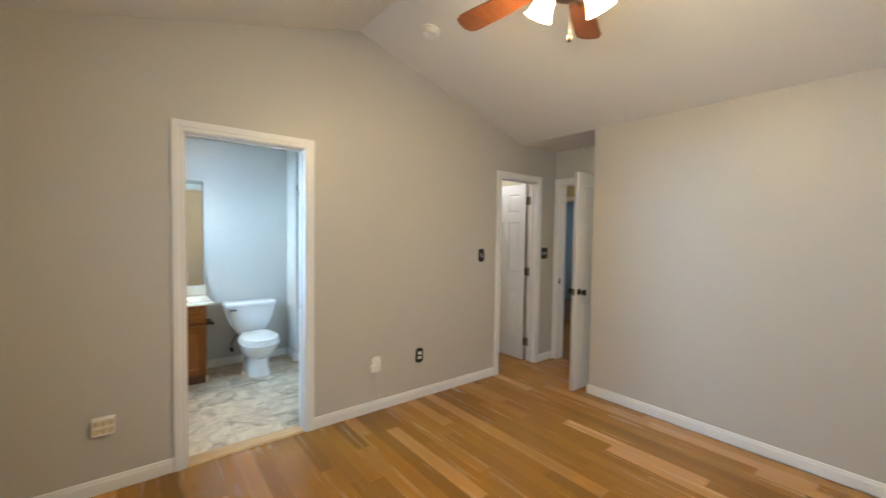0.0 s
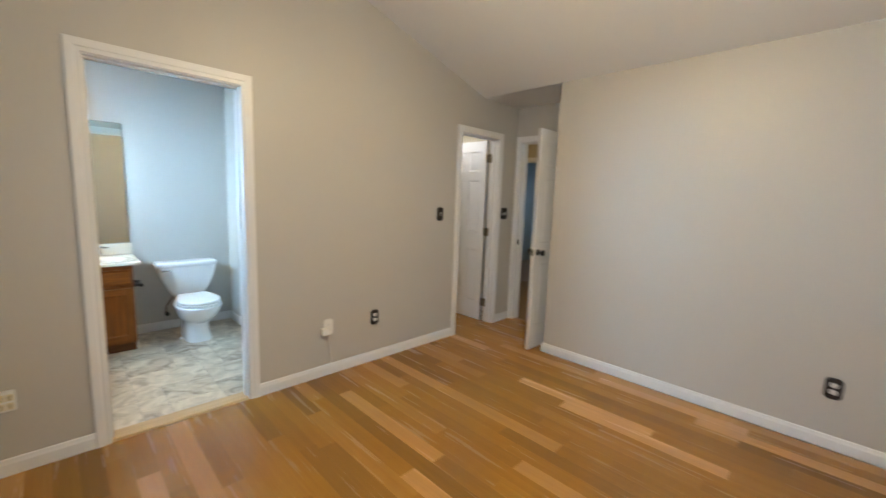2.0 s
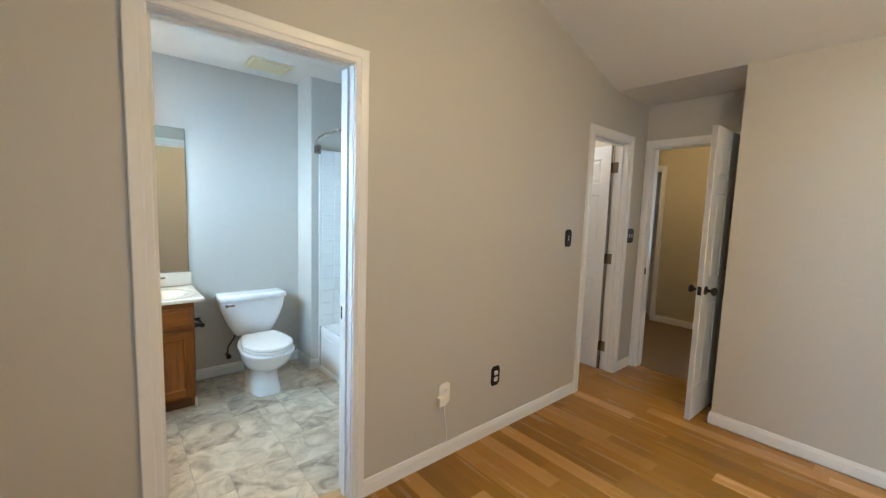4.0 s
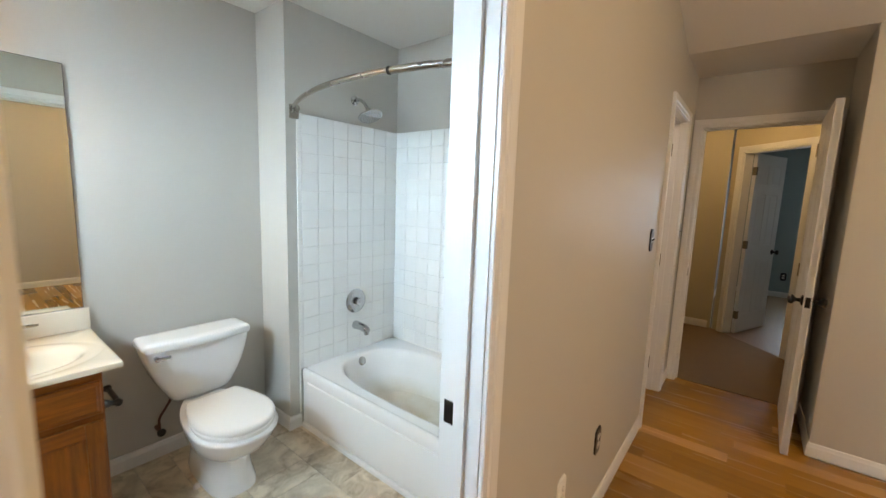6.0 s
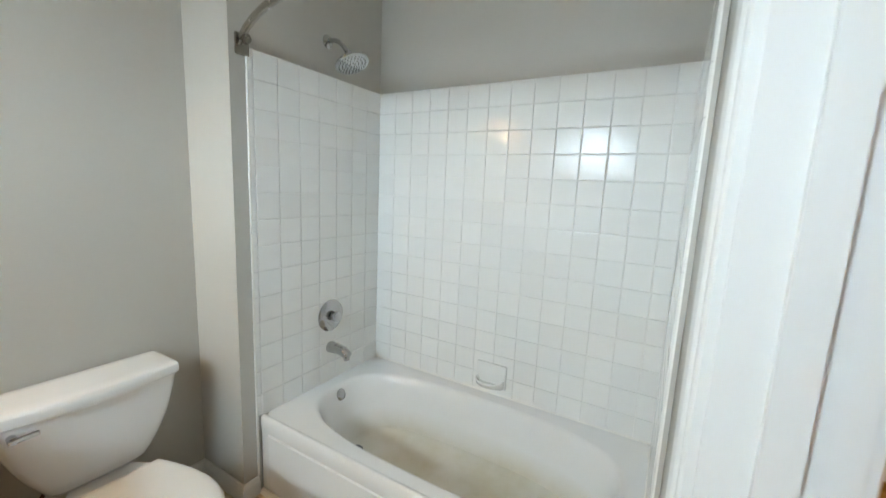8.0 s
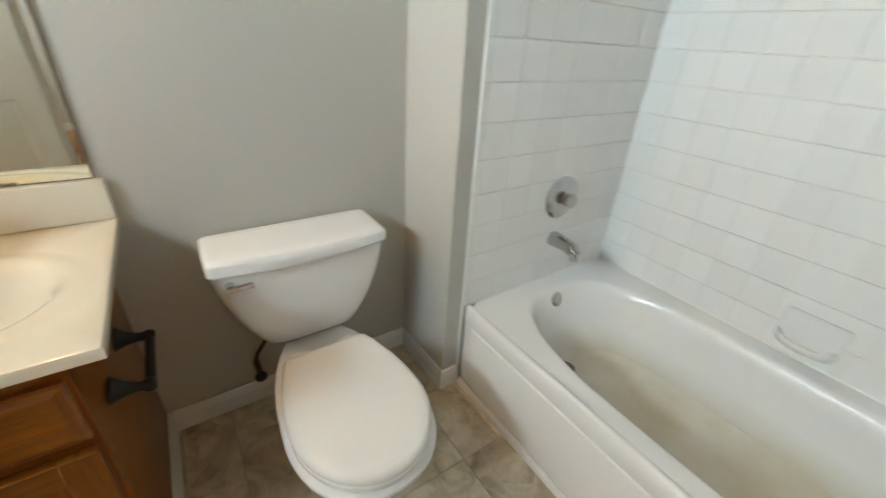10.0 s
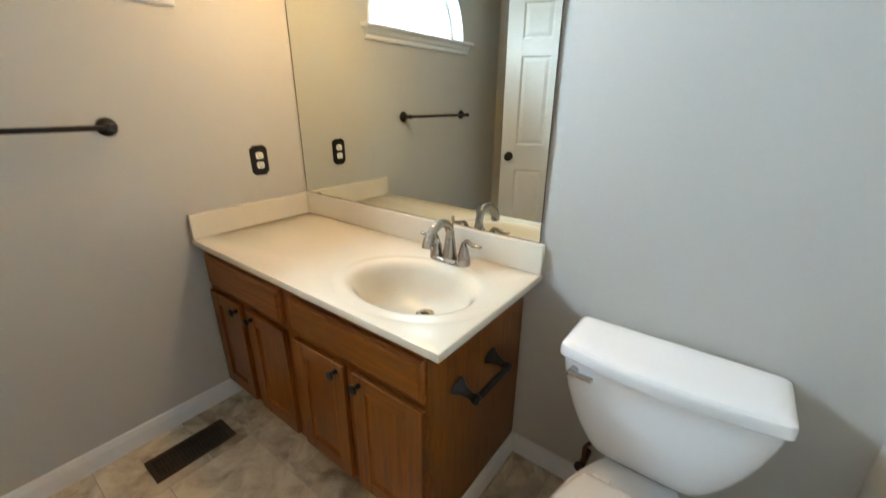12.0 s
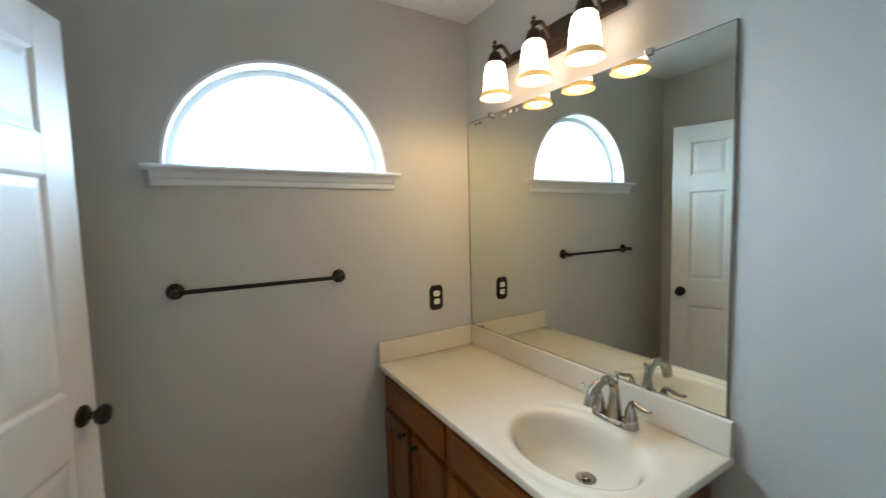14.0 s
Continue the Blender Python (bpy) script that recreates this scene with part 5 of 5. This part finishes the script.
part("test_button", lathe([(0.010, 0.042), (0.009, 0.046)], Matrix.Translation((0.02, 0, 0)), 14), white_paint, smoke, local=True)

# ---- ceiling fan ----
GX, GY = 1.555, 1.22
fan = thing("ceiling_fan", GX, GY, 2.24, label="ceiling fan with five dark wooden blades and three lit glass shades", category="ceiling fan")
part("canopy", lathe([(0.02, 2.90), (0.05, 2.915), (0.065, 2.95), (0.068, 3.00)], Matrix.Translation((GX, GY, 0)), 28), sconce_bronze, fan, smooth=True)
part("downrod", rod((GX, GY, 2.60), (GX, GY, 2.92), 0.013), sconce_bronze, fan, smooth=True)
part("motor", lathe([(0.03, 2.63), (0.09, 2.615), (0.115, 2.58), (0.115, 2.53), (0.085, 2.50), (0.06, 2.495), (0.055, 2.455), (0.07, 2.445), (0.07, 2.42), (0.03, 2.405)], Matrix.Translation((GX, GY, 0)), 32), sconce_bronze, fan, smooth=True)
for k in range(5):
    m = Matrix.Translation((GX, GY, 2.505)) @ pose(0, 0, 0, 0, 0, 24.5 + 72 * k) @ pose(0, 0, 0, 11, 0, 0)
    ring = lambda z, g=0.0: [m @ Vector((x, y, z)) for x, y in ((0.19, -0.045 + g), (0.36, -0.060 + g), (0.545, -0.066 + g), (0.578, -0.052 + g), (0.592 - g, -0.02), (0.592 - g, 0.02), (0.578, 0.052 - g), (0.545, 0.066 - g), (0.36, 0.060 - g), (0.19, 0.045 - g))]
    bl = part("blade", loft([ring(-0.004, 0.001), ring(-0.003), ring(0.003), ring(0.004, 0.001)]), blade_wood, fan, "dark walnut fan blade")
    br = bmesh.new()
    tube([m @ Vector((0.09, 0, -0.006)), m @ Vector((0.14, 0, -0.010)), m @ Vector((0.24, 0, -0.007))], [0.012, 0.010, 0.008], 10, br)
    part("blade_iron", br, sconce_bronze, bl)
for a in (97, 217, 337):
    ca, sa = math.cos(radians(a)), math.sin(radians(a))
    out = Vector((ca, sa, 0))
    p0 = Vector((GX, GY, 2.49)) + out * 0.045
    d = (out * 0.55 + Vector((0, 0, -1))).normalized()
    part("shade_arm", tube([p0, p0 + out * 0.03, p0 + out * 0.045 + Vector((0, 0, -0.015))], 0.012, 10), sconce_bronze, fan, smooth=True)
    sm = aim(p0 + out * 0.045 + Vector((0, 0, -0.01)), d)
    part("fan_shade", lathe([(0.022, 0.0), (0.030, 0.012), (0.040, 0.045), (0.046, 0.08), (0.058, 0.112), (0.060, 0.116), (0.056, 0.114), (0.025, 0.08), (0.037, 0.045), (0.027, 0.014), (0.02, 0.004)], sm, 28, cap0=False, cap1=False), fan_shade, fan, "frosted glass bell shade, lit", smooth=True)
    tip = sm @ Vector((0, 0, 0.118))
    lamp("fan_bulb", "SPOT", look(tip, tip + d), FAN_W, FAN_WARM, size=0.04, cone=165)
    lamp("fan_glow", "POINT", Matrix.Translation(tip + d * 0.012), FAN_GLOW, FAN_WARM, size=0.045)
ch = rod((GX, GY, 2.25), (GX, GY, 2.41), 0.0012, n=6)
part("pull_chain", ch, sconce_bronze, fan)
part("chain_fob", lathe([(0.003, 0.03), (0.008, 0.022), (0.011, 0.010), (0.008, 0.0), (0.003, -0.002)], Matrix.Translation((GX, GY, 2.232)), 14), sconce_bronze, fan, "small metal pull-chain ball", smooth=True)

# ---- ceiling lamps: an added closet fill, and the hall's ----
# No lamp is known in the closet: its dome and bulb are added fill.
for nm, x, y, z, w_, lab in (("closet_light", 3.42, 3.62, BATHZ, CLOSET_FILL_W, "unseen white glass dome light added to brighten the closet"), ("hall_light", 4.95, 3.0, 2.45, HALL_W, "yellowish glass dome light on the hall ceiling")):
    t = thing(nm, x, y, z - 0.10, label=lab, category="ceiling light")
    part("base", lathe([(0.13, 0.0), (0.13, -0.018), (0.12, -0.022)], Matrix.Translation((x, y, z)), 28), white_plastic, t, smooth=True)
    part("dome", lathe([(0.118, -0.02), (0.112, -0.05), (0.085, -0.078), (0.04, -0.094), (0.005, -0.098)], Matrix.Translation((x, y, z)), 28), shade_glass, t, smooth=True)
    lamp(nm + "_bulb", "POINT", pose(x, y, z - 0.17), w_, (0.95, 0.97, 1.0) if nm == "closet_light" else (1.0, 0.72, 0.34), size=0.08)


# ---- pieces: bamboo planks ----
def piece(name, me, parent, x, y, z):
    ob = new(name, me)
    ob.location = (x, y, z)
    ob.parent = parent
    return ob


def plank_mesh(w, length):
    g = 0.0002
    b = loft([[Vector((x, y, z)) for x, y in ((-w / 2 + i, -length / 2 + i), (w / 2 - i, -length / 2 + i), (w / 2 - i, length / 2 - i), (-w / 2 + i, length / 2 - i))] for i, z in ((g, -0.012), (g, -0.0004), (g + 0.0004, 0.0))], cap0=False)
    return finish("plank", b, bamboo)


rng = random.Random(5)
PW, PL = 0.0955, 0.96
cache = {}
row, x = 0, WESTX
while x < 4.103:
    w = min(PW, 4.103 - x)
    y = SOUTHY - rng.random() * PL
    while y < BATHY - 0.06:
        a, b = max(y, SOUTHY), min(y + PL, 3.061 if not (0.42 < x + w / 2 < 1.13 or 3.13 < x + w / 2 < 3.72) else (3.058 if x < 2 else 3.13))
        if x > WALLX - w and x + w / 2 > WALLX:
            a = max(a, 2.219)
        if b - a > 0.02:
            key = (round(w, 3), round(b - a, 3))
            if key not in cache:
                cache[key] = plank_mesh(*key)
            piece("plank", cache[key], floor, x + w / 2, (a + b) / 2, 0)
        y += PL
    x += PW

# ---- pieces: printed vinyl slabs ----
CELL = 0.152
nx, ny = int((2.43 - WESTX) / CELL) + 1, int((BACKY - BATHY) / CELL) + 1
used = set()
vc = {}
for j in range(ny):
    for i in range(nx):
        if (i, j) in used:
            continue
        sizes = [(2, 2), (2, 2), (3, 2), (2, 1), (1, 2), (1, 1)]
        rng.shuffle(sizes)
        for sw, shh in sizes + [(1, 1)]:
            cells = [(i + a, j + b) for a in range(sw) for b in range(shh)]
            if any(c in used for c in cells):
                continue
            used.update(cells)
            x0, x1 = WESTX + i * CELL, min(WESTX + (i + sw) * CELL, 1.66)
            y0, y1 = BATHY + 0.003 + j * CELL, min(BATHY + 0.003 + (j + shh) * CELL, BACKY - 0.002)
            if x1 - x0 > 0.02 and y1 - y0 > 0.02:
                key = (round(x1 - x0, 3), round(y1 - y0, 3))
                if key not in vc:
                    w, h = key
                    g = 0.0012
                    vc[key] = finish("vinyl_slab", loft([[Vector((x, y, z)) for x, y in ((-w / 2 + k, -h / 2 + k), (w / 2 - k, -h / 2 + k), (w / 2 - k, h / 2 - k), (-w / 2 + k, h / 2 - k))] for k, z in ((g, -0.0024), (g, -0.0006), (g + 0.0012, 0.0))], cap0=False), vinyl)
                piece("vinyl_slab", vc[key], bath_floor, (x0 + x1) / 2, (y0 + y1) / 2, 0)
            break

# ---- pieces: wall tiles ----
TP, TTOP = 0.1092, 1.886
tiles = {}


def tile_mesh(w, h):
    key = (round(w, 4), round(h, 4))
    if key not in tiles:
        rings = []
        for i, z in ((0.0008, 0.0), (0.0008, 0.0038), (0.0022, 0.0052), (0.006, 0.0058)):
            rings.append([Vector((x, y, z)) for x, y in ((-w / 2 + i, -h / 2 + i), (w / 2 - i, -h / 2 + i), (w / 2 - i, h / 2 - i), (-w / 2 + i, h / 2 - i))])
        tiles[key] = finish("tile", loft(rings, cap0=False), tile_white)
    return tiles[key]


def tile_field(parent, length, place, out, skip=None):
    """Rows from the top down, columns from the inner corner; place(u, z) gives the point on the wall."""
    turn = Matrix((Vector((0, 0, 1)).cross(Vector(out)), Vector((0, 0, 1)), Vector(out))).transposed().to_4x4()
    z = TTOP
    while z > RIM + 0.012:
        h = min(TP, z - RIM - 0.002)
        u = 0.0
        while u < length - 0.012:
            w = min(TP, length - u)
            if not (skip and skip(u + w / 2, z - h / 2)):
                ob = new("tile", tile_mesh(w, h))
                ob.parent = parent
                ob.matrix_basis = Matrix.Translation(place(u + w / 2, z - h / 2)) @ turn @ pose(0, 0, 0, rng.uniform(-0.14, 0.14), rng.uniform(-0.14, 0.14), 0)
            u += TP
        z -= TP


part("grout_bed", box(TILEX + 0.003, TILEX + 0.0065, BATHY + 0.012, CHASEY - 0.0005, RIM + 0.001, TTOP + 0.0005), grout, tub_wall)
part("grout_bed", box(1.652, TILEX + 0.003, CHASEY - 0.0035, CHASEY + 0.0005, RIM + 0.001, TTOP + 0.0005), grout, chase)
part("grout_bed", box(1.665, TILEX + 0.003, BATHY + 0.0115, BATHY + 0.0155, RIM + 0.001, TTOP + 0.0005), grout, foot_wall)
tile_field(tub_wall, CHASEY - 0.006 - (BATHY + 0.02), lambda u, z: Vector((TILEX + 0.0032, CHASEY - 0.006 - u, z)), (-1, 0, 0))
tile_field(chase, TILEX - 1.652, lambda u, z: Vector((TILEX - u, CHASEY - 0.0032, z)), (0, -1, 0))
tile_field(foot_wall, TILEX - 1.665, lambda u, z: Vector((TILEX - u, BATHY + 0.0152, z)), (0, 1, 0))
